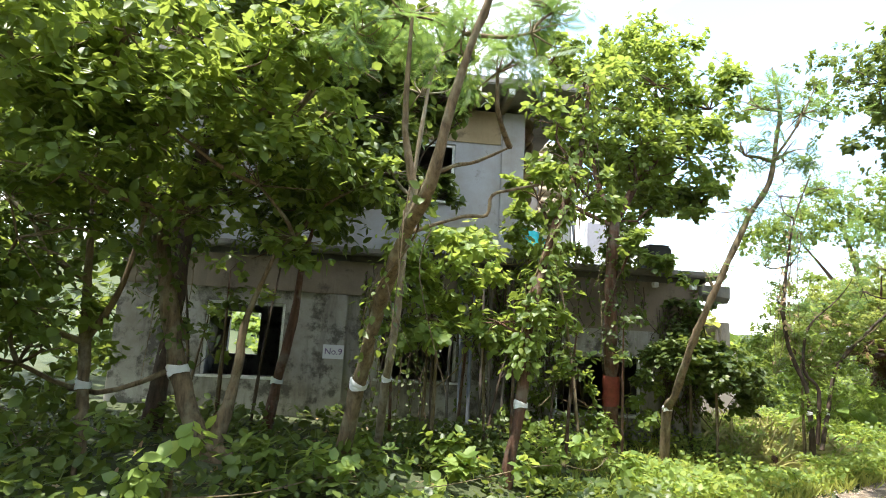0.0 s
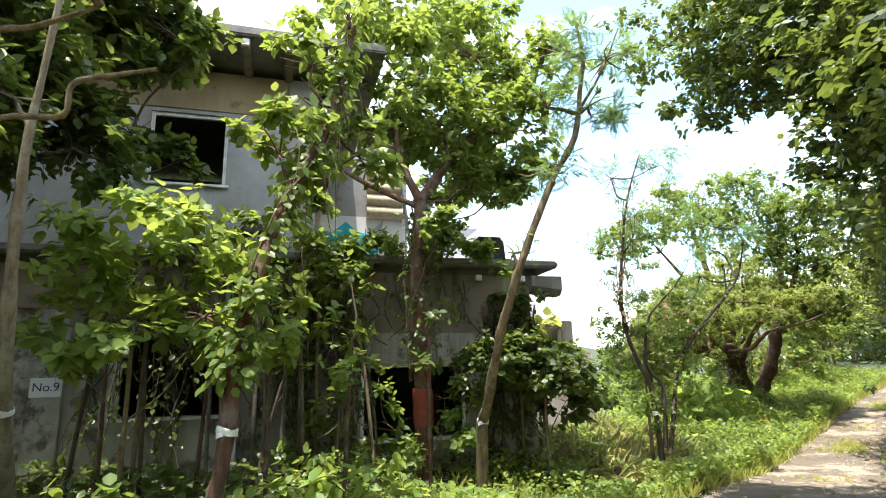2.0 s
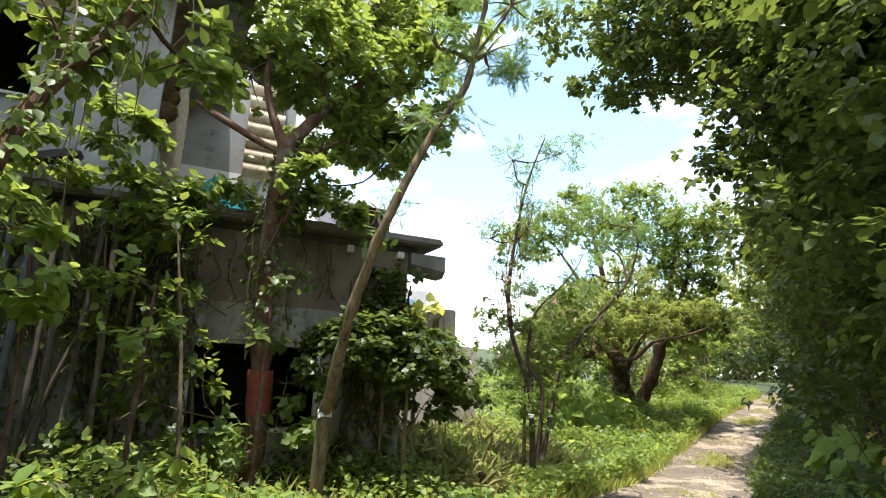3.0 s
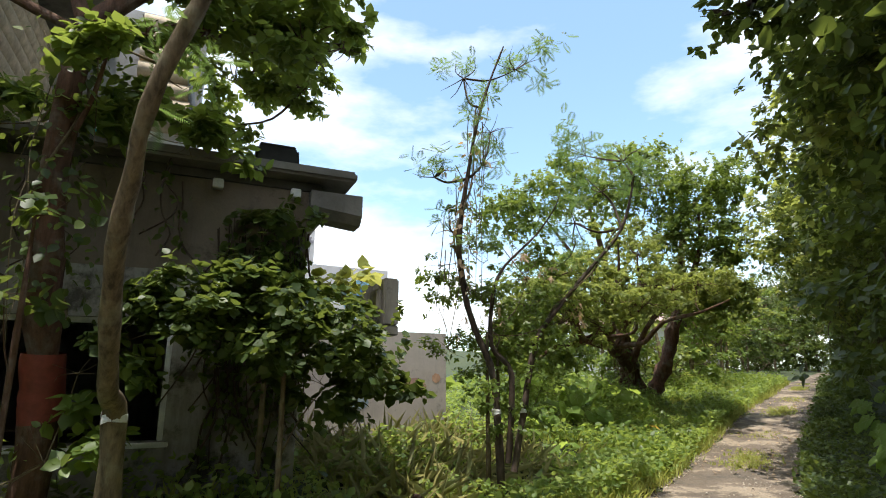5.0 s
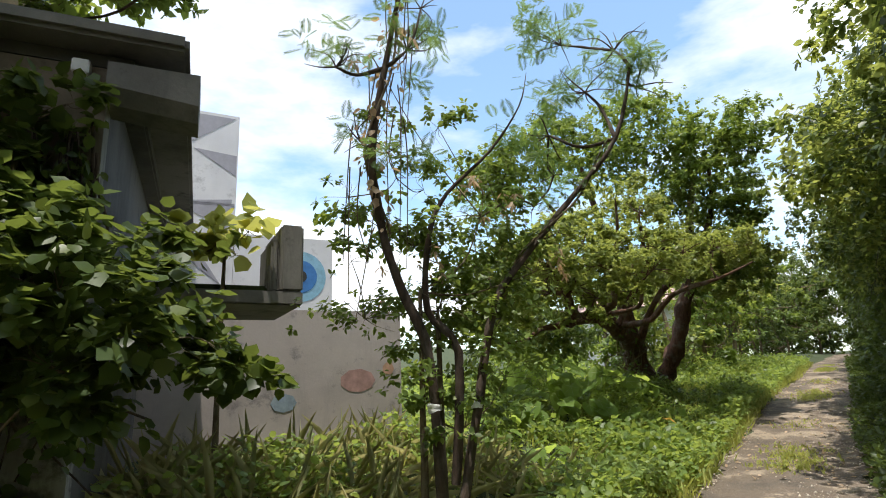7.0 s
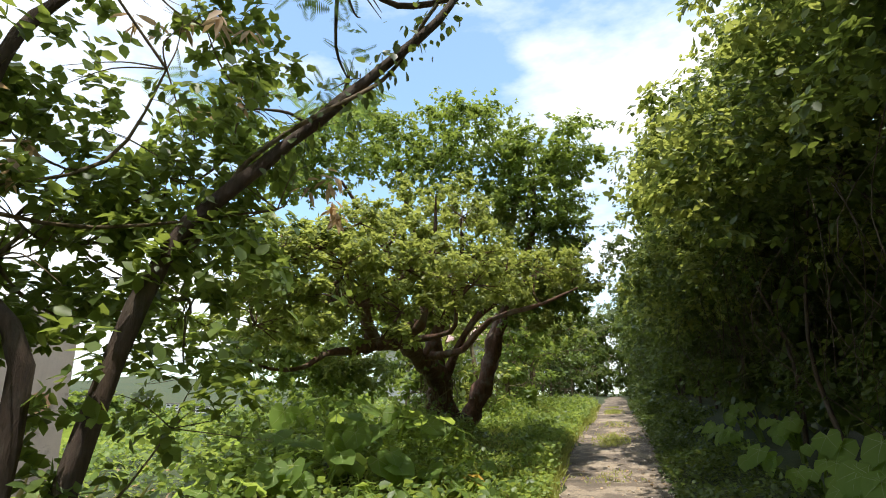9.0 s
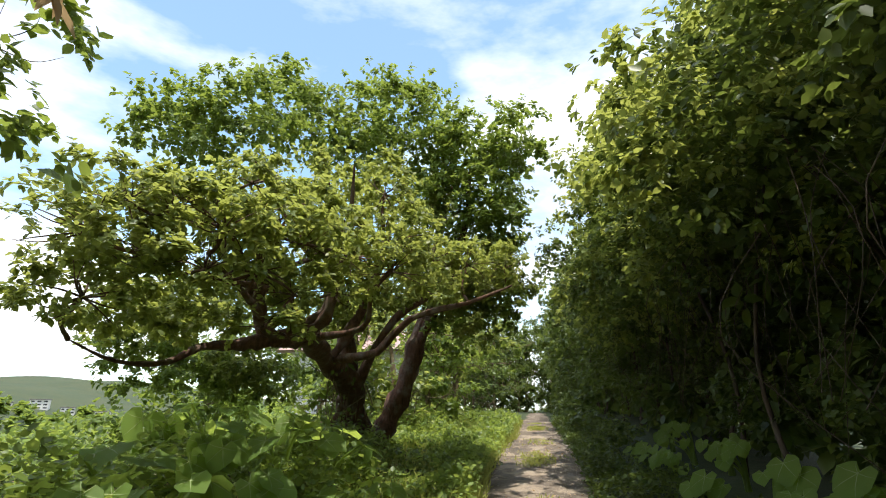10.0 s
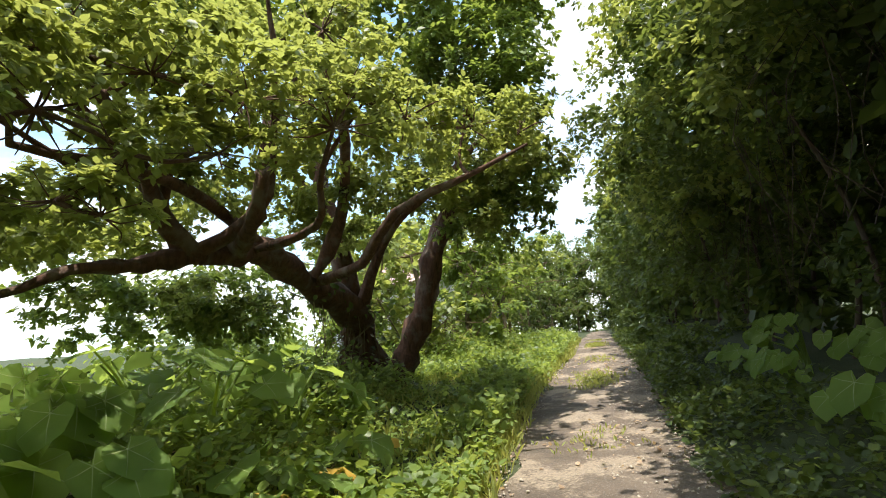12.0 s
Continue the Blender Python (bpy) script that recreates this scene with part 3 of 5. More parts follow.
tree("leaning slim tree with a white paint band and feathery leaves",
     [([on_land(-0.93, 6.0, -0.1), (-0.75, 5.65, 1.06), (-0.53, 5.08, 1.91), (-0.34, 4.59, 2.44), (-0.12, 4.09, 2.82), (0.02, 3.88, 3.44), (0.25, 3.7, 4.2), (0.6, 3.6, 4.9)], [0.085, 0.075, 0.065, 0.058, 0.05, 0.036, 0.028, 0.012]),
      ([(-0.2, 4.3, 2.7), (-0.35, 4.2, 3.3), (-0.35, 4.1, 4.3)], [0.04, 0.028, 0.012]),
      ([(-0.3, 4.5, 2.5), (0.18, 4.7, 2.72), (0.4, 4.72, 2.75), (0.44, 4.7, 2.93), (0.63, 4.7, 3.0), (0.86, 4.7, 3.06)], [0.02, 0.017, 0.016, 0.015, 0.014, 0.011]),
      ([(-0.3, 4.5, 2.6), (-0.16, 4.6, 3.0), (0.07, 4.6, 3.15), (0.28, 4.6, 3.21), (0.57, 4.6, 3.36)], [0.022, 0.02, 0.018, 0.015, 0.008])],
     [(0.09, 4.14, 4.16, 0.35), (0.66, 4.18, 4.23, 0.36), (0.39, 4.22, 3.87, 0.27), (-0.4, 4.13, 4.28, 0.35), (-0.82, 4.18, 4.13, 0.31), (0.86, 4.25, 4.49, 0.28)], 170, 0.22, M_LEAF_FEATHER, M_BARK, FEATHER, 4, 12,
     bands=[((-0.73, 5.6, 1.14), 0.08, 0.06, M_BAND, (0.2, -0.5, 0.9))])
tree("slender pale sapling with a white paint band",
     [([on_land(-0.62, 7.0, -0.1), (-0.52, 6.46, 1.08), (-0.45, 6.2, 1.6), (-0.4, 6.0, 2.3), (-0.35, 5.9, 3.2), (-0.2, 5.8, 4.6)], [0.055, 0.048, 0.045, 0.04, 0.033, 0.015])],
     [(-0.3, 5.9, 4.4, 0.45), (-0.6, 6.1, 3.5, 0.33), (-0.1, 5.9, 5.0, 0.45)], 70, 0.14, M_LEAF, M_BARK_PALE, NARROW, 6, 13,
     bands=[((-0.51, 6.43, 1.14), 0.051, 0.05, M_BAND, (0.1, -0.5, 0.9))])
tree("reddish sapling with a white paint band and a vine-hung crown",
     [([on_land(0.9, 6.5, -0.1), (1.06, 6.45, 0.9), (1.12, 6.5, 1.7), (1.4, 6.7, 2.9), (1.8, 7.0, 3.9), (2.05, 7.3, 5.3)], [0.085, 0.068, 0.058, 0.05, 0.045, 0.025])],
     [(1.31, 7.0, 3.5, 0.45), (1.75, 7.1, 4.1, 0.45), (1.6, 7.3, 4.7, 0.4), (2.1, 7.5, 3.75, 0.45), (2.0, 7.4, 5.3, 0.45), (1.2, 6.6, 1.95, 0.32), (0.8, 6.6, 1.85, 0.24)], 190, 0.13, M_LEAF, M_BARK_RED, BROAD, 6, 14,
     bands=[((1.06, 6.45, 0.92), 0.072, 0.06, M_BAND, (0.05, 0, 1))])
tree("red-barked tree with a red paint band and a round dense crown",
     [([on_land(3.12, 9.55, -0.1), (3.14, 9.55, 0.7), (3.09, 9.4, 1.6), (3.03, 9.3, 2.6), (3.1, 9.3, 3.8)], [0.14, 0.12, 0.11, 0.10, 0.09]),
      ([(3.1, 9.3, 3.8), (3.6, 9.6, 4.6), (4.2, 9.9, 5.4), (4.3, 10.3, 6.6)], [0.08, 0.06, 0.045, 0.02]),
      ([(3.1, 9.3, 3.8), (2.8, 9.5, 4.7), (2.9, 9.9, 5.8)], [0.07, 0.05, 0.02]),
      ([(3.1, 9.3, 3.7), (2.3, 9.4, 4.1), (2.0, 9.5, 4.3)], [0.05, 0.04, 0.02])],
     [(4.27, 10.3, 6.9, 1.0), (2.99, 10.1, 6.2, 0.87), (4.64, 9.8, 5.21, 0.72), (3.47, 9.6, 5.19, 0.75), (2.6, 9.8, 5.01, 0.6), (4.86, 9.8, 4.35, 0.4), (3.93, 9.9, 4.3, 0.42),
      (5.25, 10.1, 6.37, 0.6), (2.04, 9.8, 7.0, 0.6), (3.99, 11.0, 7.8, 0.7), (3.53, 9.36, 3.85, 0.2), (3.97, 9.68, 4.2, 0.2), (4.49, 9.96, 4.45, 0.26), (5.0, 10.17, 4.45, 0.37), (5.41, 10.35, 4.75, 0.33), (3.33, 9.08, 3.4, 0.27), (4.1, 12.7, 5.3, 0.5), (4.66, 12.3, 5.2, 0.5), (5.05, 11.9, 4.95, 0.4), (4.5, 12.4, 5.6, 0.5), (4.1, 12.15, 4.35, 0.25), (3.9, 11.6, 5.6, 0.55), (4.8, 11.4, 5.6, 0.5)], 480, 0.115, M_LEAF, M_BARK_RED, BROAD, 7, 15,
     bands=[((3.13, 9.52, 0.9), 0.125, 0.5, M_RED, (-0.05, -0.15, 1))])
tree("thin leaning tree with a white paint band and sparse feathery leaves",
     [([on_land(3.78, 8.92, -0.1), (3.77, 8.75, 0.7), (3.76, 8.44, 0.95), (3.8, 8.0, 1.68), (3.86, 7.83, 2.02), (3.98, 7.58, 2.54), (4.25, 7.46, 3.24), (4.45, 7.44, 3.66), (4.7, 7.4, 4.1), (4.81, 7.41, 4.66), (4.9, 7.42, 5.2), (4.86, 7.5, 5.9)], [0.075, 0.066, 0.062, 0.056, 0.052, 0.048, 0.043, 0.04, 0.036, 0.03, 0.024, 0.012]),
      ([(4.75, 7.4, 4.4), (5.05, 7.3, 4.9), (5.3, 7.2, 5.5)], [0.022, 0.016, 0.008])],
     [(4.35, 7.6, 3.7, 0.32), (4.9, 7.4, 4.5, 0.38), (4.6, 7.4, 5.2, 0.42), (5.15, 7.3, 5.1, 0.36), (4.4, 7.5, 4.5, 0.35), (3.95, 7.7, 2.7, 0.2)], 150, 0.18, M_LEAF_FEATHER, M_BARK, FEATHER, 4, 16,
     bands=[((3.77, 8.74, 0.72), 0.066, 0.05, M_BAND, (0.05, 0, 1))])
tree("clump of thin dark stems with paint bands and wispy leaves",
     [([on_land(7.42, 10.68, -0.1), (7.35, 10.65, 0.9), (7.12, 10.66, 1.5), (6.98, 10.66, 1.95), (6.87, 10.55, 2.6), (7.0, 10.6, 3.4), (7.2, 10.6, 4.4), (7.5, 10.5, 5.3)], [0.046, 0.042, 0.038, 0.036, 0.032, 0.025, 0.02, 0.01]),
      ([(7.6, 10.7, -0.1), (7.75, 10.7, 0.6), (7.96, 10.72, 1.4), (8.29, 10.7, 1.85), (8.71, 10.58, 2.35), (9.12, 10.4, 2.9), (9.3, 10.3, 3.6)], [0.042, 0.037, 0.033, 0.029, 0.025, 0.02, 0.01]),
      ([(7.55, 10.75, 0.0), (7.6, 10.71, 1.0), (7.36, 10.75, 1.35), (7.4, 10.74, 2.0), (7.56, 10.72, 2.35), (7.95, 10.62, 2.75), (8.2, 10.5, 3.15), (8.3, 10.5, 3.5)], [0.04, 0.035, 0.028, 0.024, 0.018, 0.012, 0.007, 0.003])],
     [(7.04, 10.8, 4.9, 0.38), (7.68, 10.52, 5.0, 0.44), (7.36, 10.67, 4.1, 0.32), (6.83, 10.66, 2.7, 0.35), (8.83, 10.7, 4.0, 0.4), (8.99, 10.6, 3.45, 0.4), (9.3, 10.5, 3.9, 0.4), (8.6, 10.7, 3.0, 0.35), (9.6, 10.6, 3.6, 0.35), (6.6, 10.7, 3.4, 0.3), (7.2, 10.6, 3.6, 0.3), (8.5, 11.6, 2.6, 0.25), (8.9, 11.6, 2.6, 0.25), (8.2, 11.6, 2.4, 0.25), (9.05, 11.4, 2.9, 0.2)], 150, 0.15, M_LEAF_FEATHER, M_BARK_DARK, FEATHER, 4, 17,
     bands=[((7.37, 10.66, 0.58), 0.048, 0.05, M_BAND, (-.1, 0, 1)), ((7.74, 10.7, 0.58), 0.042, 0.04, M_BAND, (0.15, 0, 1))], twig=0.02)

# ---- the great tree ----
FRONT_CROWN = [(9.82, 14.36, 2.66, 0.38), (10.04, 14.52, 3.1, 0.34), (10.12, 14.2, 2.5, 0.37), (9.94, 14.13, 2.09, 0.31), (10.47, 14.41, 2.94, 0.39), (11.01, 14.64, 3.54, 0.37),
               (10.58, 14.17, 2.46, 0.38), (11.0, 14.32, 2.85, 0.4), (10.39, 14.02, 2.02, 0.31), (10.88, 14.05, 2.1, 0.33), (11.58, 14.71, 3.43, 0.39), (11.45, 14.22,
               2.59, 0.41), (12.25, 14.67, 3.34, 0.41), (12.06, 14.31, 2.56, 0.44), (11.29, 14.08, 1.96, 0.29), (11.85, 14.22, 2.09, 0.32), (12.95, 14.66, 3.21, 0.51),
               (12.85, 14.48, 2.6, 0.49), (13.78, 14.73, 2.94, 0.49), (14.72, 14.9, 3.11, 0.47), (15.56, 14.83, 3.2, 0.5), (10.97, 14.01, 1.62, 0.23), (11.16, 13.92,
               1.54, 0.21), (9.58, 14.29, 2.22, 0.51), (9.64, 14.38, 1.72, 0.38), (13.06, 14.95, 3.93, 0.4)]
BACK_CROWN = [(13.68, 18.69, 7.17, 0.61), (14.1, 18.47, 6.53, 0.56), (15.33, 17.62, 7.03, 0.87), (14.73, 17.82, 5.96, 0.8), (15.68, 16.64, 5.93, 0.78), (16.57, 16.13, 6.24, 0.85),
               (17.14, 15.72, 6.08, 0.56), (16.48, 15.92, 5.06, 0.64), (15.85, 16.48, 4.78, 0.58), (16.48, 15.92, 4.16, 0.64), (17.31, 16.33, 3.09, 0.64), (17.26, 17.17,
               2.73, 0.67), (13.72, 19.79, 1.75, 0.79), (11.77, 19.45, 1.76, 0.61), (13.0, 20.09, 1.63, 0.67), (12.4, 18.18, 5.85, 0.83), (11.46, 18.5, 5.43, 0.73)]
great = tree("great spreading tree with gnarled reddish limbs and yellow-green leaf tufts",
     [([on_land(15.75, 19.0, -0.2), (15.65, 18.85, 0.9), (15.3, 18.45, 1.45), (14.1, 17.6, 1.78), (13.2, 16.7, 2.0), (12.6, 16.3, 1.87), (12.1, 16.1, 1.78), (11.7, 16.08, 1.69), (11.24, 15.94, 1.61), (10.83, 15.77, 1.4), (10.3, 15.6, 1.36), (9.8, 15.3, 1.5)], [0.44, 0.34, 0.25, 0.17, 0.135, 0.105, 0.085, 0.065, 0.045, 0.03, 0.018, 0.006]),
      ([on_land(16.15, 18.8, -0.2), (16.4, 18.65, 0.65), (16.65, 18.45, 1.4), (16.85, 18.3, 2.3), (17.1, 17.9, 3.4), (17.1, 17.9, 4.5), (17.2, 17.6, 5.8), (17.5, 17.3, 6.4)], [0.27, 0.22, 0.18, 0.17, 0.14, 0.11, 0.07, 0.03]),
      ([(12.7, 16.35, 1.9), (12.55, 15.4, 2.05), (12.6, 15.3, 2.6), (12.7, 15.3, 3.3)], [0.10, 0.075, 0.05, 0.02]),
      ([(12.3, 16.15, 1.82), (11.9, 15.85, 2.05), (11.7, 15.6, 2.4), (11.3, 15.0, 2.7), (10.6, 14.6, 2.9)], [0.10, 0.085, 0.06, 0.04, 0.02]),
      ([(15.3, 18.3, 1.4), (15.35, 17.3, 2.6), (15.8, 16.4, 3.2), (15.4, 15.3, 3.3)], [0.10, 0.08, 0.055, 0.025]),
      ([(14.1, 17.4, 1.85), (14.3, 17.0, 2.5), (13.8, 15.9, 3.1), (13.1, 15.0, 3.5)], [0.10, 0.075, 0.05, 0.025]),
      ([(15.4, 18.5, 1.5), (15.0, 18.5, 3.0), (14.6, 18.4, 4.6), (14.2, 18.5, 6.4)], [0.17, 0.13, 0.09, 0.04]),
      ([(15.0, 18.5, 3.0), (14.0, 18.4, 4.0), (12.6, 18.2, 5.4)], [0.09, 0.07, 0.03]),
      ([(13.2, 16.7, 2.0), (12.0, 15.6, 2.3), (10.8, 14.6, 2.1)], [0.07, 0.05, 0.02]),
      ([(12.2, 16.15, 1.8), (12.7, 15.68, 2.19), (12.72, 15.36, 2.8), (12.66, 15.15, 3.48), (12.5, 14.9, 4.0)], [0.07, 0.055, 0.04, 0.028, 0.01]),
      ([(14.2, 17.5, 1.8), (14.21, 16.37, 1.85), (14.23, 15.63, 2.29), (14.47, 14.65, 2.45), (14.9, 14.2, 2.7)], [0.08, 0.06, 0.045, 0.03, 0.012]),
      ([(12.1, 16.12, 1.8), (11.96, 16.1, 2.21), (11.6, 15.7, 2.5), (11.25, 15.34, 2.7), (10.7, 14.9, 3.1)], [0.075, 0.06, 0.05, 0.035, 0.012]),
      ([(11.96, 16.1, 2.21), (12.0, 15.82, 2.6), (12.4, 15.6, 2.85), (12.9, 15.2, 3.3)], [0.05, 0.042, 0.03, 0.012]),
      ([(12.9, 16.5, 1.95), (13.12, 15.38, 1.99), (13.05, 15.08, 2.44), (13.3, 14.7, 3.0)], [0.05, 0.035, 0.025, 0.01]),
      ([(11.9, 15.85, 2.05), (11.3, 15.0, 2.05), (10.6, 14.5, 2.3)], [0.045, 0.03, 0.01]),
      ([(16.9, 18.2, 2.4), (16.7, 17.2, 3.6), (16.4, 16.4, 4.6), (16.3, 16.2, 5.6)], [0.11, 0.09, 0.06, 0.03])],
     [(x, y, z - 0.35 * max(0.0, min(1.0, (z - 2.5) / 0.6)) * max(0.0, min(1.0, 13.5 - x)), q) for x, y, z, q in FRONT_CROWN], 900, 0.06, M_LEAF_YEL, M_BARK_RED, BROAD, 8, 21, twig=0.024, seg=14, per=12, flat=0.55, shell=0.7)
GAP_LEAVES = [((12.2, 18.12, 2.57), 0.5), ((12.77, 18.29, 2.96), 0.5), ((13.27, 17.82, 2.96), 0.45), ((13.92, 17.55, 2.57), 0.38), ((14.69, 17.71, 2.5), 0.4), ((14.71, 16.51, 2.84), 0.36), ((15.19, 16.15, 2.87), 0.36), ((15.84, 16.23, 2.73), 0.34), ((16.1, 15.98, 2.36), 0.3), ((11.72, 17.7, 2.24), 0.4), ((11.19, 17.25, 2.06), 0.4), ((12.82, 18.49, 1.71), 0.35), ((16.56, 15.45, 3.08), 0.36), ((15.96, 15.39, 3.28), 0.36)]
GAP_LEAVES += [((10.6, 15.8, 1.75), 0.34), ((10.2, 15.5, 1.75), 0.36), ((11.1, 16.2, 1.95), 0.34), ((10.0, 15.2, 2.1), 0.4), ((11.6, 16.8, 2.0), 0.36), ((10.8, 16.4, 2.2), 0.4), ((16.9, 17.7, 3.3), 0.5), ((17.3, 17.6, 4.2), 0.6), ((16.4, 17.9, 3.9), 0.5)]
MID_CROWN = [(x, y, z, q) for (x, y, z), q in GAP_LEAVES] + [(13.98, 16.96, 2.95, 0.5), (14.53, 16.63, 2.85, 0.43), (12.16, 16.07, 2.5, 0.39), (11.7, 15.67, 2.73, 0.41), (13.54, 16.62, 3.51, 0.46), (15.17, 16.79, 3.73, 0.46), (16.1, 16.68, 3.41, 0.49), (16.93, 16.56, 3.3, 0.52),
             (17.65, 16.5, 3.19, 0.37), (11.97, 19.68, 1.8, 0.41), (13.37, 19.37, 1.57, 0.41), (14.08, 19.65, 1.58, 0.48), (15.08, 18.06, 2.5, 0.38), (15.72, 17.64, 3.28, 0.52), (12.61, 15.93, 3.67, 0.51), (11.69, 15.67, 3.46, 0.51),
             (11.06, 15.26, 3.06, 0.46), (14.05, 16.34, 4.34, 0.53), (15.92, 16.84, 4.54, 0.57), (16.78, 16.28, 4.12, 0.5), (13.48, 16.09, 4.63, 0.49)]
foliage("middle_crown", [(x - great.location.x, y - great.location.y, z - great.location.z, q) for x, y, z, q in MID_CROWN], 820, 0.072, M_LEAF_YEL, great, BROAD, 8, 0.35, np.random.default_rng(23), 0.6, 0.65)
foliage("upper_crown", [(x - great.location.x, y - great.location.y, z - great.location.z, q) for x, y, z, q in BACK_CROWN], 760, 0.088, M_LEAF, great, BROAD, 8, 0.35, np.random.default_rng(22))

tree("thin bare sapling with a white paint band in the shade",
     [([on_land(-3.32, 5.48, -0.1), (-3.37, 5.45, 1.0), (-3.45, 5.4, 2.0), (-3.5, 5.3, 3.4)], [0.06, 0.055, 0.045, 0.02]), ([(-3.4, 5.43, 1.4), (-3.1, 5.4, 2.0), (-2.9, 5.3, 2.9)], [0.035, 0.03, 0.015])],
     [(-4.1, 5.4, 2.6, 0.7), (-4.6, 5.2, 1.8, 0.7), (-4.8, 5.6, 3.2, 0.9), (-4.4, 6.0, 4.4, 1.0), (-4.9, 6.0, 0.9, 0.7), (-3.6, 6.2, 4.6, 0.8)], 170, 0.13, M_LEAF_DARK, M_BARK, NARROW, 6, 41,
     bands=[((-3.37, 5.45, 1.0), 0.06, 0.08, M_BAND, (0, 0, 1))])
tree("reddish cut-off trunk with a white paint band and climbing vine",
     [([on_land(-2.2, 7.75, -0.1), (-2.1, 7.72, 0.9), (-1.95, 7.7, 1.75), (-1.9, 7.7, 2.7)], [0.075, 0.07, 0.06, 0.03])],
     [(-2.1, 7.0, 2.7, 0.45), (-2.6, 7.2, 3.3, 0.6), (-1.7, 7.3, 3.5, 0.6)], 150, 0.13, M_LEAF_DARK, M_BARK_RED, NARROW, 6, 42, bands=[((-2.1, 7.72, 0.92), 0.072, 0.06, M_BAND, (0.1, 0, 1))])
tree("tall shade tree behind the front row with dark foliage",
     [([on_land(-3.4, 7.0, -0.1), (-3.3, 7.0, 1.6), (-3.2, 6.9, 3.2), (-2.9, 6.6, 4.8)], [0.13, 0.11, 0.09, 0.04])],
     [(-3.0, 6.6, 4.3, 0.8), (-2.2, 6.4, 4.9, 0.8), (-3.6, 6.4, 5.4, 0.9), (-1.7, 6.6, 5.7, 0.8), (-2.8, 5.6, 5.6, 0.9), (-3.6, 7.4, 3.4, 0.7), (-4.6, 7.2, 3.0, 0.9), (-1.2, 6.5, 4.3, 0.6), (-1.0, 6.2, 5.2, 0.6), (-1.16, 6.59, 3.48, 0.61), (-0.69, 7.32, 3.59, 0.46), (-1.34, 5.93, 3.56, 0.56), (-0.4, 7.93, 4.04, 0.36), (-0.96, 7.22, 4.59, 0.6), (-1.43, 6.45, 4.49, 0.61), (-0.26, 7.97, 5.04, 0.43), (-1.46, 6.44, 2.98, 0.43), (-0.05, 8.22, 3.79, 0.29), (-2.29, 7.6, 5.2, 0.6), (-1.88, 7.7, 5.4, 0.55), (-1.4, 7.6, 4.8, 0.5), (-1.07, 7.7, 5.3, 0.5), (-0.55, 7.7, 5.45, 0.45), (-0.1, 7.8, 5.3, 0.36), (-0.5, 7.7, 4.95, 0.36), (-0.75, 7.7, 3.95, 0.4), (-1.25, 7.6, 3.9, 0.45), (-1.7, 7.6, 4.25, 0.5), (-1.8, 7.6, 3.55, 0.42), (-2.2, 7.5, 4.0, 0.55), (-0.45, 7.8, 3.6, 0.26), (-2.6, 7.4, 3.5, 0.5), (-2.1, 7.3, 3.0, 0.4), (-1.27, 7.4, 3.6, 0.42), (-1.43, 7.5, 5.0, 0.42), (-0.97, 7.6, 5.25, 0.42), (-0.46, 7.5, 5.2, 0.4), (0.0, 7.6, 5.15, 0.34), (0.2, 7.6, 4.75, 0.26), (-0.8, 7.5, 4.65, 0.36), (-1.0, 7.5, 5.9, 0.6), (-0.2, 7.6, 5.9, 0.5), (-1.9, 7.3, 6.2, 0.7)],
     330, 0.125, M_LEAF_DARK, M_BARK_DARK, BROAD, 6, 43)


# ---- more of the house ----
def chamfer_beam(x0, x1, y0, y1, z0, z1, c):
    bm = bmesh.new()
    prof = [(y0, z0 + c), (y0 + c, z0), (y1 - c, z0), (y1, z0 + c), (y1, z1), (y0, z1)]
    a = [bm.verts.new((x0, y, z + (0.06 if z < z1 else 0))) for y, z in prof]
    b = [bm.verts.new((x1, y, z)) for y, z in prof]
    for k in range(6):
        bm.faces.new((a[k], a[(k + 1) % 6], b[(k + 1) % 6], b[k]))
    bm.faces.new(a[::-1])
    bm.faces.new(b)
    return bm


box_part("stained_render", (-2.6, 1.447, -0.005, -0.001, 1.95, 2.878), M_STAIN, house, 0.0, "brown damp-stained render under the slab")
part("corner_beam", chamfer_beam(1.452, 2.0, -0.12, 0.30, 2.56, 2.876, 0.09), M_SLAB, house)
for u in (-2.0, 0.55, 1.30):
    box_part("bracket", (u - 0.05, u + 0.05, -0.1, -0.003, 2.78, 2.876), M_FRAME, house, 0.008, "small pale cement block")
rolls = 8
for k in range(rolls):
    z = 4.32 + 0.21 * k
    v, f = tube_np([(-1.98, 0.1, z), (-1.98, 2.7, z), (-1.98, 5.3, z)], [0.15, 0.15, 0.15], 10)
    ob = mesh_np("roll_tile", v, f, M_ROLLS, house, True)
box_part("rear_room", (-2.04, 0.2, 3.75, 5.19, 3.125, 6.9), M_WALL, house, 0.01, "pale rear room on the roof slab")
for k in range(7):
    z = 4.95 + 0.29 * k
    mesh_np("roll_tile", *tube_np([(-0.75, 3.72, z), (-0.2, 3.72, z), (0.08 - 0.03 * k, 3.72, z)], [0.15, 0.15, 0.15], 10), M_ROLLS, house, True)
mesh_np("verge_pipe", *tube_np([(0.34, 3.6, 3.13), (0.22, 3.62, 4.4), (-0.10, 3.64, 6.9)], [0.035] * 3, 8), M_PIPE, house, True)
M_TURQ = plain("turquoise_paint", (0.03, 0.50, 0.62), 0.6, vary=0.2)
M_VIOLET = plain("violet_grey_paint", (0.33, 0.32, 0.42), 0.7, vary=0.15)
M_YELLOW = plain("yellow_paint", (0.70, 0.55, 0.12), 0.6, vary=0.2)
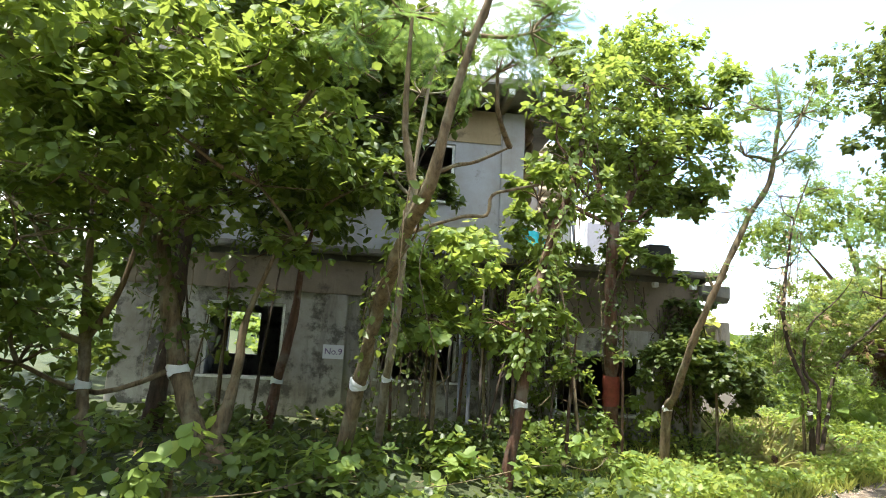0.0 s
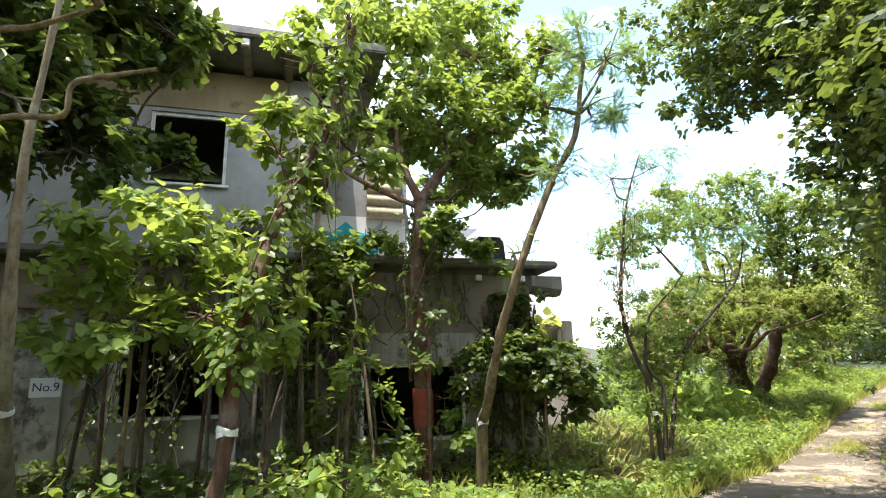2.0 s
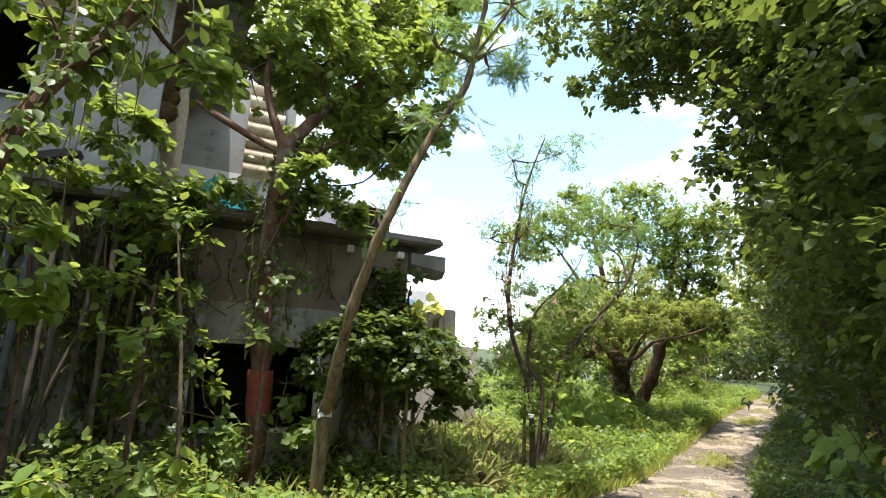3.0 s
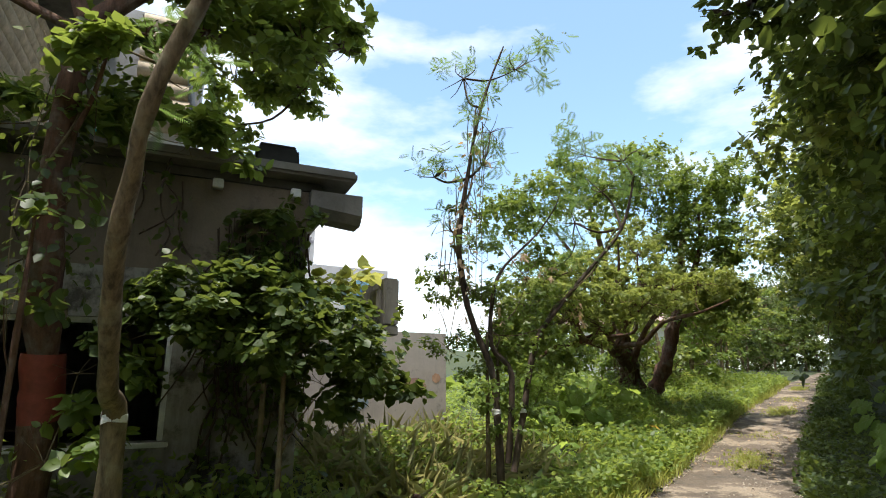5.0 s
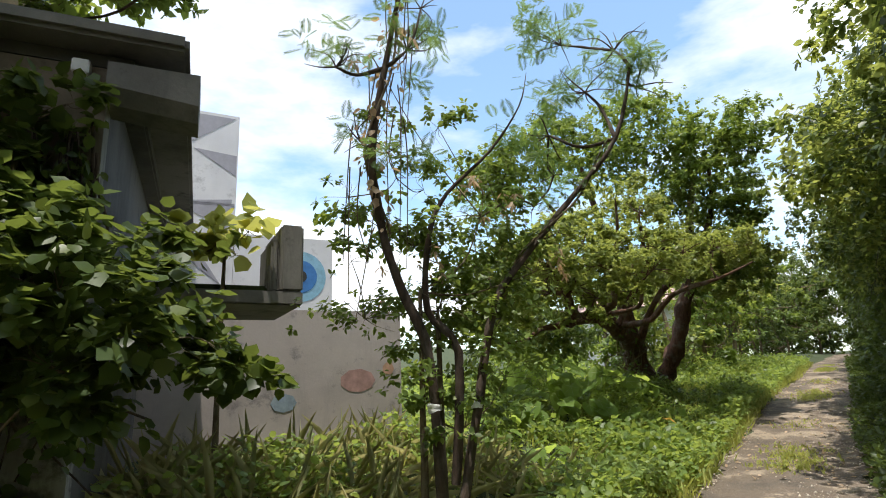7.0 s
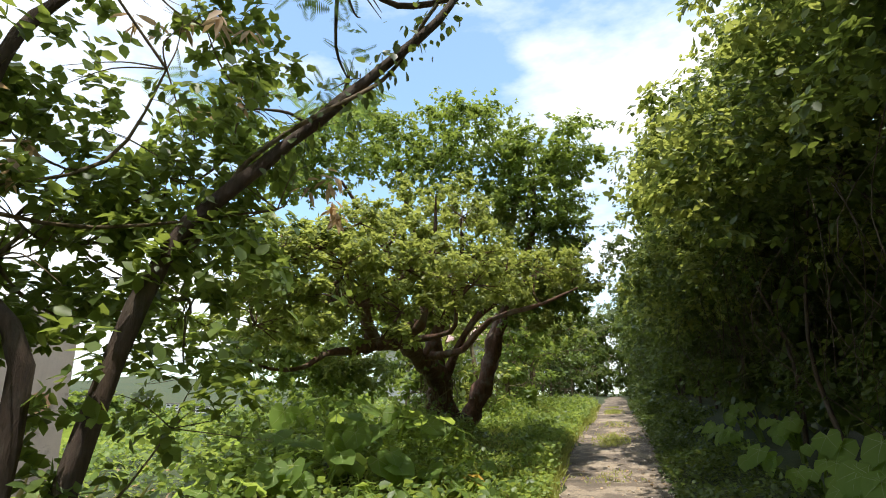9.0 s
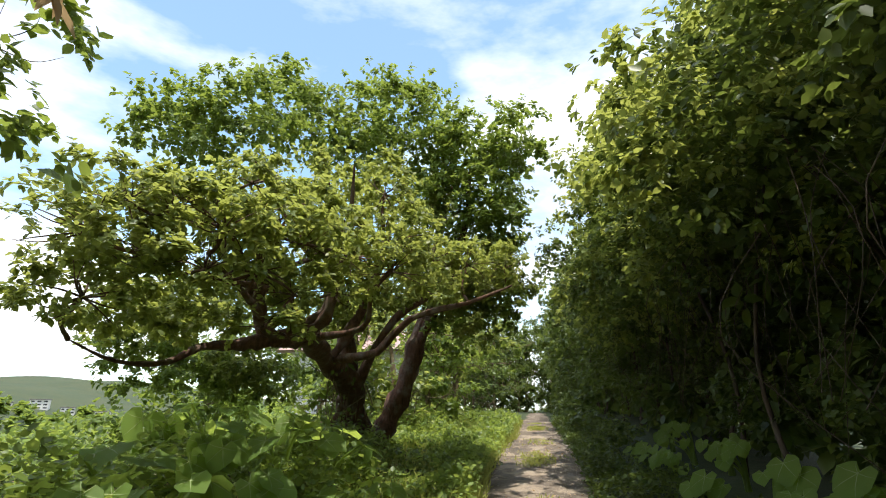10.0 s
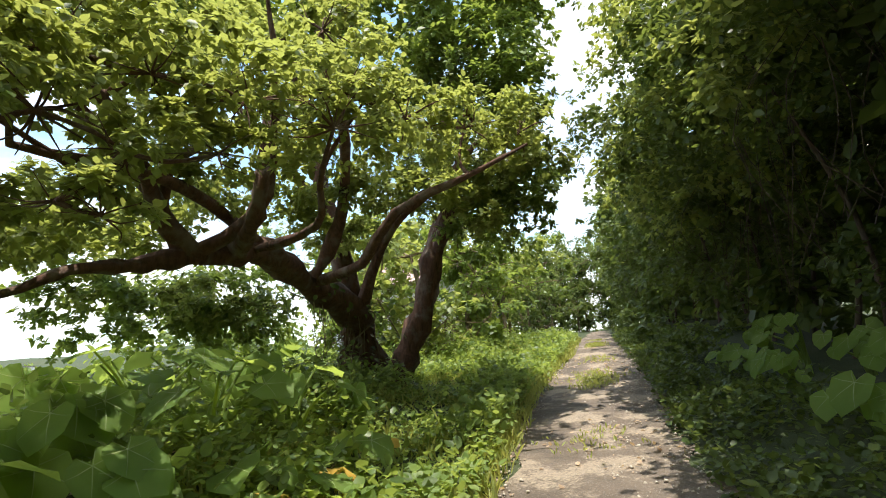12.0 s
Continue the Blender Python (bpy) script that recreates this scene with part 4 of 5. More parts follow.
M_BLUE = plain("blue_paint", (0.06, 0.22, 0.55), 0.6, vary=0.2)
M_MURAL = wall_paint("white_mural_wall", (0.86, 0.85, 0.87), (0.76, 0.75, 0.78), (0.5, 0.49, 0.50), 0.15)
M_MGREY = plain("grey_mural_paint", (0.42, 0.41, 0.46), 0.8, vary=0.1)


def flat_shape(name, pts, plane, off, thick, mat, parent):
    """A painted or plated flat shape. plane "x": pts are (y, z) at x = off; "y": pts are (x, z) at y = off."""
    bm = bmesh.new()
    mk = (lambda p, d: (off + d, p[0], p[1])) if plane == "x" else (lambda p, d: (p[0], off + d, p[1]))
    a = [bm.verts.new(mk(p, 0)) for p in pts]
    b = [bm.verts.new(mk(p, thick)) for p in pts]
    bm.faces.new(a)
    bm.faces.new(b[::-1])
    for k in range(len(pts)):
        bm.faces.new((a[k], a[(k + 1) % len(pts)], b[(k + 1) % len(pts)], b[k]))
    return part(name, bm, mat, parent)


def disc(cx, cz, r, n=28, sx=1.0):
    return [(cx + r * sx * math.cos(2 * math.pi * k / n), cz + r * math.sin(2 * math.pi * k / n)) for k in range(n)]


for pts, m in (([(2.2, 3.2), (4.6, 3.15), (3.9, 3.9), (3.2, 3.5), (2.7, 4.0)], M_TURQ), ([(1.2, 3.2), (2.2, 3.2), (2.6, 3.75), (1.9, 3.8)], M_VIOLET),
               ([(0.4, 3.3), (0.7, 3.3), (0.8, 4.1), (0.5, 4.1)], M_YELLOW), ([(0.75, 3.5), (0.95, 3.3), (1.1, 4.1), (0.9, 4.15)], M_BLUE)):
    flat_shape("painted_shape", pts, "x", -2.05, 0.004, m, house)
for j, (pts, m) in enumerate((([(-2.0, 3.2), (0.15, 3.2), (0.15, 4.85), (-2.0, 4.85)], M_MURAL), ([(-1.9, 3.3), (-0.55, 3.3), (-0.45, 4.15), (-0.62, 4.42), (-0.95, 4.5), (-1.2, 4.72), (-1.5, 4.45), (-1.8, 4.5)], M_TURQ),
                              ([(-1.55, 3.9), (-1.25, 3.95), (-1.0, 4.35), (-1.2, 4.3)], M_VIOLET), ([(-1.05, 3.5), (-0.75, 3.6), (-0.7, 4.05), (-0.9, 3.95)], M_VIOLET), ([(-0.6, 4.55), (-0.35, 4.8), (-0.4, 4.45)], M_MGREY),
                              # This last shape is a dark window opening, drawn as a flat black plate.
                              ([(-0.33, 3.6), (-0.02, 3.6), (-0.02, 4.2), (-0.33, 4.2)], M_TANK))):
    flat_shape("painted_shape", pts, "y", 3.746 - 0.003 * j, 0.0025, m, house)
flat_shape("broken_board", [(-3.75, 3.14), (-3.6, 3.14), (-2.75, 3.40), (-2.72, 3.46), (-2.85, 3.47)], "y", -0.38, 0.25, M_TANK, house)
rgp = np.random.default_rng(5)
for u, n, r, m in ((-3.12, 0.5, 0.03, M_PIPE), (-2.98, 0.55, 0.032, M_PIPE), (-2.80, 0.45, 0.03, M_WOODPLANK), (-2.62, 0.5, 0.035, M_WOODPLANK), (-2.42, 0.55, 0.028, M_WOODPLANK), (-2.2, 0.4, 0.035, M_WOODPLANK), (-3.3, 0.42, 0.025, M_WOODPLANK)):
    v, f = tube_np([(u, -n, -0.5), (u + rgp.normal() * 0.03, -n, 1.2), (u + rgp.normal() * 0.05, -n + 0.05, 2.86)], [r, r, r], 10, 0.02)
    mesh_np("downpipe", v, f, m, house, True)

tank = empty("water_tank", HOUSE @ pose(1.22, 1.3, 3.123), "squat black water tank on the roof edge", "water tank")
bm = bmesh.new()
bmesh.ops.create_cone(bm, cap_ends=True, segments=4, radius1=0.42, radius2=0.36, depth=0.66, matrix=pose(0, 0, 0.33, 0, 0, 45))
bmesh.ops.bevel(bm, geom=list(bm.edges), offset=0.03, segments=2, affect="EDGES")
part("body", bm, M_TANK, tank)
box_part("lid", (-0.22, 0.22, -0.22, 0.22, 0.662, 0.70), M_TANK, tank, 0.012)

sign = empty("number_sign", HOUSE @ pose(-5.31, -0.062, 1.28), "white paper sign with purple writing on the wall", "sign")
box_part("sheet", (-0.18, 0.18, -0.006, 0.0, -0.12, 0.12), M_PAPER, sign, 0.0)
txt = bpy.data.curves.new("lettering", "FONT")
txt.body = "No.9"
txt.size = 0.15
txt.align_x, txt.align_y = "CENTER", "CENTER"
txt.extrude = 0.001
txt.materials.append(M_INK)
lettering = new("lettering", txt)
lettering.parent = sign
lettering.matrix_local = pose(0, -0.009, 0, 90, 0, 0)

# planter balcony, yard walls
balcony = empty("planter_balcony", YARD @ pose(2.25, 1.95, 1.64), "crumbling concrete planter ledge jutting from the house wall", "balcony")
box_part("ledge", (-0.79, 0.83, -0.62, 0.75, -0.13, 0.0), M_SLAB, balcony, 0.015)
box_part("end_slab", (0.62, 0.83, -0.62, 0.3, 0.003, 0.64), M_SLAB, balcony, 0.02)
box_part("rib", (0.54, 0.615, -0.55, 0.1, 0.003, 0.5), M_SLAB, balcony, 0.02)
box_part("soil", (-0.75, 0.53, -0.45, 0.6, 0.003, 0.07), M_GROUND, balcony, 0.02)
yard = tagged(holed_wall("wall_yard", 1.46, 5.05, -0.9, 1.76, 3.7, 3.88, [], M_GREYWALL, None), "grey rendered yard wall with faint coloured chalk marks", "wall", kind="structure")
yard.matrix_world = YARD
for pts, m in ((disc(4.4, 0.8, 0.16, 9, 1.6), plain("faded_red_chalk", (0.45, 0.27, 0.24), 0.9)), (disc(3.4, 0.55, 0.12, 8, 1.4), plain("faded_blue_chalk", (0.30, 0.37, 0.42), 0.9)), (disc(4.85, 0.95, 0.09, 7, 1.0), plain("faded_orange_chalk", (0.50, 0.30, 0.20), 0.9))):
    flat_shape("chalk_mark", pts, "y", 3.696, 0.003, m, yard)
mural = tagged(holed_wall("wall_mural", 1.46, 2.86, -0.9, 5.15, 5.2, 5.38, [], M_MURAL, None), "white wall painted with grey abstract shapes", "wall", kind="structure")
mural.matrix_world = YARD
mural_low = tagged(holed_wall("wall_mural_low", 2.865, 4.45, -0.9, 3.15, 5.2, 5.38, [], M_MURAL, None), "white wall painted with a large blue eye", "wall", kind="structure")
mural_low.matrix_world = YARD
for pts in ([(1.5, 4.1), (2.8, 5.1), (1.5, 5.1)], [(2.2, 4.5), (2.84, 4.45), (2.84, 4.1)], [(1.9, 3.6), (2.8, 3.7), (2.75, 3.2)], [(1.5, 3.55), (2.84, 3.58), (2.84, 3.63), (1.5, 3.6)], [(1.6, 2.5), (2.3, 2.9), (2.7, 2.3), (2.2, 2.7)]):
    flat_shape("painted_shape", pts, "y", 5.195, 0.004, M_MGREY, mural)
for k, (r, m) in enumerate(((0.42, plain("sky_blue_paint", (0.30, 0.55, 0.72), 0.6, vary=0.2)), (0.27, M_BLUE), (0.10, M_TANK))):
    flat_shape("painted_ring", disc(3.92, 2.5, r), "y", 5.195 - 0.004 * k, 0.004, m, mural_low)
stump = empty("tree_stump", Matrix.Translation(on_land(6.18, 9.93, -0.05)), "short sawn-off tree stump in the grass", "stump")
mesh_np("wood", *tube_np([(0, 0, -0.1), (0.01, 0, 0.12), (0.02, 0.01, 0.28), (0.02, 0.01, 0.285)], [0.075, 0.065, 0.06, 0.001], 12, 0.03), M_BARK_RED, stump, True)


# ---- shrubs and climbers ----
def shrub(label, blobs, density, size, leaf, seed, shape=BROAD, category="shrub", sprig=6, barkm=None, name="shrub", droop=0.35, group=""):
    x, y = blobs[0][:2]
    foot = on_land(x, y, -0.05)
    return tree(label, [([foot, ((foot[0] + x) / 2, (foot[1] + y) / 2, (foot[2] + blobs[0][2]) / 2), blobs[0][:3]], [0.03, 0.025, 0.015])], blobs, density, size, leaf, barkm or M_BARK, shape, sprig, seed, category, 0.009, 6, group, (), 5, droop, name)


shrub("leafy climber hanging over a sapling before the wall", [(0.06, 7.22, 1.86, 0.45), (-0.34, 7.12, 2.61, 0.45), (0.17, 7.35, 2.72, 0.51), (-0.41, 7.1, 2.08, 0.4), (0.95, 7.66, 1.81, 0.40), (0.47, 7.6, 1.63, 0.36), (-0.5, 7.17, 1.52, 0.28), (0.55, 7.5, 2.5, 0.35)], 360, 0.12, M_HERB, 51, BROAD, "climber")
shrub("climbing vine covering the edge of the roof slab", [(1.67, 9.6, 3.05, 0.4), (0.7, 9.4, 3.05, 0.42), (2.46, 9.7, 3.0, 0.42), (3.48, 9.7, 3.15, 0.42), (1.31, 9.2, 3.5, 0.42), (4.2, 9.6, 3.0, 0.3), (2.0, 9.3, 2.6, 0.3), (2.1, 9.7, 3.15, 0.35), (2.95, 9.7, 3.15, 0.35), (3.9, 9.75, 3.05, 0.3)], 420, 0.12, M_LEAF, 52, BROAD, "climber")
# Dark leaf colour carries the shade of the crown above this bush.
shrub("dense broad-leaved bush against the house corner", [(4.85, 9.3, 1.1, 0.3), (4.63, 9.3, 1.42, 0.44), (5.13, 9.5, 1.28, 0.46), (4.26, 9.4, 1.43, 0.39), (3.95, 9.4, 1.5, 0.29), (5.55, 9.6, 1.05, 0.36), (5.91, 9.75, 0.94, 0.21), (4.9, 9.25, 1.55, 0.3), (3.7, 9.35, 1.25, 0.3), (5.2, 9.4, 0.9, 0.35)], 1000, 0.08, M_LEAF_DARK, 53, ROUND)
shrub("tangled undergrowth bush before the broken wall", [(2.72, 9.4, 0.6, 0.4), (2.03, 9.2, 0.8, 0.35), (3.4, 9.3, 1.0, 0.35), (2.5, 9.3, 1.2, 0.25), (1.5, 9.2, 0.5, 0.35), (3.3, 9.2, 0.4, 0.4)], 200, 0.11, M_LEAF, 54)
shrub("dark ivy clinging to the house corner", [(4.72, 9.95, 2.3, 0.32), (4.8, 9.98, 1.8, 0.3), (4.5, 9.95, 2.0, 0.25), (4.9, 10.05, 2.5, 0.2), (4.85, 10.0, 1.4, 0.3)], 420, 0.09, M_LEAF_DARK, 55, ROUND, "ivy")
shrub("vine-choked brush round the thin stems", [(7.48, 10.84, 1.35, 0.42), (7.95, 11.0, 1.9, 0.42), (8.12, 10.97, 1.3, 0.42), (8.09, 10.9, 0.8, 0.38), (7.39, 10.9, 0.8, 0.36), (7.3, 10.85, 1.9, 0.3), (8.3, 11.0, 2.3, 0.35), (7.7, 10.9, 0.4, 0.4), (6.74, 10.94, 2.33, 0.24), (6.79, 11.05, 1.8, 0.22), (7.15, 10.86, 2.51, 0.2), (7.42, 10.94, 2.45, 0.22), (7.81, 10.97, 2.68, 0.22), (8.05, 10.9, 2.53, 0.2), (7.17, 10.86, 2.03, 0.2), (8.27, 10.92, 2.76, 0.18), (6.91, 10.86, 2.11, 0.2), (6.9, 11.0, 1.3, 0.3), (7.0, 11.0, 2.9, 0.25), (7.43, 11.1, 1.93, 0.22), (7.64, 11.1, 1.8, 0.24), (7.85, 11.1, 1.7, 0.25), (8.01, 11.1, 1.86, 0.24), (7.71, 11.1, 1.5, 0.24), (7.51, 11.1, 1.57, 0.22), (7.9, 11.1, 1.39, 0.24), (8.08, 11.1, 1.6, 0.24), (7.79, 11.1, 1.2, 0.22), (7.62, 11.1, 1.25, 0.2), (8.14, 11.1, 1.88, 0.22), (8.28, 11.1, 2.08, 0.22), (7.6, 11.0, 3.1, 0.25), (8.21, 11.5, 1.73, 0.22), (8.35, 11.48, 1.5, 0.2), (8.62, 11.84, 2.13, 0.25), (8.58, 12.05, 1.9, 0.25), (8.22, 11.4, 1.3, 0.2), (8.6, 12.4, 1.55, 0.28), (8.43, 11.9, 1.05, 0.3), (8.2, 11.7, 2.3, 0.25), (8.4, 11.7, 2.6, 0.22)], 620, 0.055, M_LEAF, 56, BROAD, "brush")
shrub("withered vine strands hanging in the thin stems", [(7.3, 10.75, 1.5, 0.35), (7.9, 10.8, 2.2, 0.4), (7.0, 10.7, 3.4, 0.3), (8.4, 10.8, 1.7, 0.3)], 70, 0.08, M_DRY, 57, NARROW, "vine", droop=1.2)
shrub("low bush at the foot of the forked tree", [(-2.9, 4.7, 0.45, 0.35), (-1.6, 5.0, 0.3, 0.3), (-3.3, 4.6, 0.6, 0.4), (-0.6, 5.9, 0.3, 0.3), (0.2, 6.2, 0.25, 0.3), (-1.3, 5.0, 0.3, 0.3)], 190, 0.12, M_LEAF, 58)
shrub("bright young seedlings beside the lane", [(-1.9, 4.2, 0.55, 0.25), (-0.9, 4.9, 0.4, 0.25), (0.6, 5.6, 0.3, 0.3), (1.6, 6.6, 0.25, 0.3), (2.4, 7.4, 0.2, 0.3)], 220, 0.13, M_HERB, 59)
shrub("yellow-green seedlings growing on the planter ledge", [(5.75, 11.75, 2.05, 0.18), (5.95, 11.75, 2.2, 0.18), (5.6, 11.75, 2.0, 0.16), (5.85, 11.65, 1.95, 0.16)], 330, 0.17, M_GRASS, 61, ROUND, "plant", 3)
shrub("rounded dark shrub in the clearing behind the great tree", [(13.2, 21.5, 0.7, 0.8), (12.7, 22.5, 0.5, 0.7), (14.0, 21.8, 1.1, 0.9), (15.5, 23, 1.2, 1.1), (14.8, 22.5, 1.5, 0.8)], 170, 0.13, M_LEAF, 62)

def trunk_vine(label, pts, radius, n, size, mat, seed, dangle=0):
    """A climber wound about a trunk: clinging leaves, and strands that hang free."""
    rg = np.random.default_rng(seed)
    A = np.array(pts, float)
    t = empty("trunk_vine", Matrix.Translation(A[0]), label, "vine")
    q = rg.random(n) * (len(A) - 1)
    i = np.minimum(q.astype(int), len(A) - 2)
    C = A[i] * (1 - (q - i))[:, None] + A[i + 1] * (q - i)[:, None] - A[0]
    d = unit(rg.normal(size=(n, 3)) * np.array([1, 1, 0.3]))
    P = C + d * (radius + rg.random((n, 1)) ** 2 * radius * 2.0)
    out = d * 0.6 + rg.normal(size=(n, 3)) * 0.5
    out[:, 2] -= 0.7
    mesh_np("foliage", *blades(P, out, d + np.array([0, 0, 0.8]), size * rg.uniform(0.5, 1.3, n), BROAD), mat, t)["kind"] = "stuff"
    ang = np.linspace(0, 9.0, 40)
    f = np.linspace(0, len(A) - 1.001, 40)
    k = f.astype(int)
    spine = A[k] * (1 - (f - k))[:, None] + A[k + 1] * (f - k)[:, None] - A[0]
    pcs = [tube_np(spine + np.stack([np.cos(ang), np.sin(ang), ang * 0], 1) * radius, np.full(40, 0.011), 5)]
    for q in range(dangle):
        e = spine[rg.integers(12, 40)] + rg.normal(size=3) * 0.12
        pcs.append(tube_np([e, e + np.array([rg.normal() * .06, rg.normal() * .06, -0.4]), e + np.array([rg.normal() * .1, rg.normal() * .1, -0.5 - rg.random()])], [0.006, 0.005, 0.003], 4))
    mesh_np("strand", *join_np(pcs), M_BARK, t, True)["kind"] = "stuff"
    return t


trunk_vine("leafy vine wound up a leaning sapling", [(1.08, 6.47, 1.3), (1.12, 6.5, 1.7), (1.4, 6.7, 2.9), (1.8, 7.0, 3.9), (2.05, 7.3, 5.3)], 0.09, 900, 0.10, M_LEAF, 601, 16)
trunk_vine("dark ivy on a red-barked trunk", [(3.1, 9.4, 1.4), (3.06, 9.35, 2.0), (3.03, 9.3, 3.0), (3.1, 9.3, 3.8)], 0.14, 420, 0.08, M_LEAF_DARK, 602, 8)
trunk_vine("climbing vine on a slim banded tree", [(-0.7, 5.5, 1.3), (-0.53, 5.08, 1.91), (-0.34, 4.59, 2.44), (-0.12, 4.09, 2.82)], 0.085, 160, 0.08, M_LEAF, 603, 6)
trunk_vine("dark climber on the forked grey tree", [(-2.66, 5.8, 1.3), (-2.94, 5.8, 2.34), (-3.08, 5.8, 2.85), (-3.05, 5.75, 4.0)], 0.11, 420, 0.09, M_LEAF_DARK, 604, 10)
trunk_vine("withered vine strands on a thin dark stem", [(6.98, 10.66, 1.95), (6.87, 10.55, 2.6), (7.0, 10.6, 3.4), (7.2, 10.6, 4.4)], 0.06, 120, 0.07, M_DRY, 605, 18)
trunk_vine("leafy creeper along a leaning dark stem", [(7.96, 10.72, 1.4), (8.29, 10.7, 1.85), (8.71, 10.58, 2.35), (9.12, 10.4, 2.9)], 0.06, 260, 0.05, M_LEAF_DARK, 606, 0)
trunk_vine("hanging aerial roots and creeper on the great trunk", [(15.7, 18.8, 0.3), (15.65, 18.8, 0.9), (15.3, 18.4, 1.45), (14.1, 17.5, 1.7)], 0.3, 260, 0.09, M_LEAF_DARK, 607, 30)

rgk = np.random.default_rng(64)
for k in range(24):
    u, n = -7.4 + 0.29 * k + rgk.uniform(-.15, .15), rgk.uniform(0.5, 2.2)
    x, y = 3.61 + u * 0.997 + n * 0.078, 10.15 + u * 0.078 - n * 0.997
    z0, h = float(land(x, y)), rgk.uniform(1.4, 2.9)
    if -6.1 < u < -4.7:
        continue
    tx, ty = rgk.normal() * 0.18, rgk.normal() * 0.18
    tree("spindly understorey sapling with a few leaves", [([(x, y, z0 - 0.05), (x + tx * .4, y + ty * .4, z0 + h * 0.5), (x + tx, y + ty, z0 + h)], [0.028, 0.022, 0.010])],
         [(x + tx + rgk.normal() * .15, y + ty, z0 + h * q, rgk.uniform(0.12, 0.22)) for q in (0.75, 1.05)], 110, 0.12, (M_LEAF, M_LEAF_DARK)[k % 2], (M_BARK, M_BARK_DARK, M_BARK_RED)[k % 3], BROAD, 6, 500 + k, "sapling", 0.008, 6, "saplings before the house", (), 3)


def vine_curtain(label, x0, x1, y, z0, z1, n, seed, mat):
    """Hanging vine stems with small leaves, in the house's own axes."""
    rg = np.random.default_rng(seed)
    t = empty("hanging_vines", HOUSE, label, "vines")
    pcs, lp = [], []
    for k in range(n):
        x, top, ln = rg.uniform(x0, x1), z1 - rg.random() * 0.4, rg.uniform(0.4, 1.0) * (z1 - z0)
        pts = [(x + rg.normal() * 0.04 * q, y + rg.normal() * 0.04, top - ln * q / 4) for q in range(5)]
        pcs.append(tube_np(pts, [rg.uniform(0.004, 0.012)] * 5, 4))
        for q in range(int(14 * ln)):
            i = rg.integers(0, 4)
            f = rg.random()
            lp.append(np.array(pts[i]) * (1 - f) + np.array(pts[i + 1]) * f)
    mesh_np("strand", *join_np(pcs), M_BARK_DARK, t, True)["kind"] = "stuff"
    P = np.array(lp) + rg.normal(size=(len(lp), 3)) * 0.03
    d = rg.normal(size=P.shape)
    d[:, 2] -= 1.0
    v, f = blades(P, d, rg.normal(size=P.shape) + np.array([0, -1.2, 0.6]), rg.uniform(0.05, 0.11, len(P)), BROAD)
    mesh_np("foliage", v, f, mat, t)["kind"] = "stuff"
    return t


vine_curtain("dry and leafy vines hanging from the slab over the wall", -2.5, -1.35, -0.28, 0.3, 2.95, 70, 71, M_LEAF_DARK)
vine_curtain("thin withered vines trailing from the roof slab", -1.3, 0.4, -0.22, 1.6, 2.95, 9, 72, M_LEAF_DARK)
vine_curtain("sparse dark vines on the stained lower wall", -4.9, -2.6, -0.25, 0.2, 2.9, 38, 73, M_LEAF_DARK)
vine_curtain("ivy stems covering the shaded house corner", 0.55, 1.45, -0.1, 0.2, 2.5, 50, 74, M_LEAF_DARK)

# ---- thicket along the right of the lane ----
rgh = np.random.default_rng(33)
front, back = [], []
# The stretch before a = 2 is unseen, added to shade the house front.
for a in np.arange(-9.0, 62.0, 0.9):
    w = max(float(lane_width(a)), float(np.interp(a, [-4, 2, 8, 13, 40], [3.15, 2.9, 2.35, 2.1, 2.0]))) + (0.9 if a < 3 else 0.0)
    wave = 0.45 * math.sin(a * 0.9 + 0.5) + 0.25 * math.sin(a * 2.3)
    hollow = 8.0 < a < 22.0
    for zz, rr, setback in ((0.35, 0.5, 0.7), (1.3, 0.8, 1.3), (2.4, 0.9, 1.3), (3.5, 1.0, 0.75), (4.5, 0.95, 0.85), (5.4, 1.0, 1.5), (6.3, 1.1, 2.3)):
        if hollow and zz < 1.0:
            continue
        if hollow and zz < 3.0:
            setback += 1.15
        b = -w - setback - 0.3 * rgh.random() + (wave * 0.5 if zz > 3 else 0)
        p = RA + RD * (a + rgh.uniform(-.45, .45)) + RL * b
        front.append((p[0], p[1], float(land(p[0], p[1])) + zz + wave * 0.3 + rgh.uniform(-.35, .35), rr * rgh.uniform(0.6, 1.1)))
    for zz in (1.0, 2.8, 4.4):
        p = RA + RD * a + RL * (-w - 3.6)
        back.append((p[0], p[1], float(land(p[0], p[1])) + zz, 1.3))
# Extra canopy row, added so that the hollow below stays shaded.
for a in np.arange(2.0, 22.0, 1.1):
    p = RA + RD * a + RL * (-float(lane_width(a)) - 2.6)
    front.append((p[0], p[1], float(land(p[0], p[1])) + 4.6, 1.3))
for a in np.arange(4.2, 10.5, 0.75):
    for zz in (1.7, 2.6, 3.5, 4.4, 5.3):
        p = RA + RD * (a + rgh.uniform(-.3, .3)) - RL * (float(np.interp(a, [4, 7, 11], [3.7, 2.95, 2.85])) + rgh.uniform(0.0, 0.35))
        front.append((p[0], p[1], float(land(p[0], p[1])) + zz + rgh.uniform(-.3, .3), rgh.uniform(0.5, 0.75)))
near = [f for f in front if 2.0 < lane(f[0], f[1])[0] < 26 and rgh.random() > 0.12]
rest_f = [f for f in front if not 2.0 < lane(f[0], f[1])[0] < 26]
thicket = empty("thicket", Matrix.Identity(4), "tall dark wall of tangled broad-leaved shrubs beside the lane", "thicket", kind="stuff")
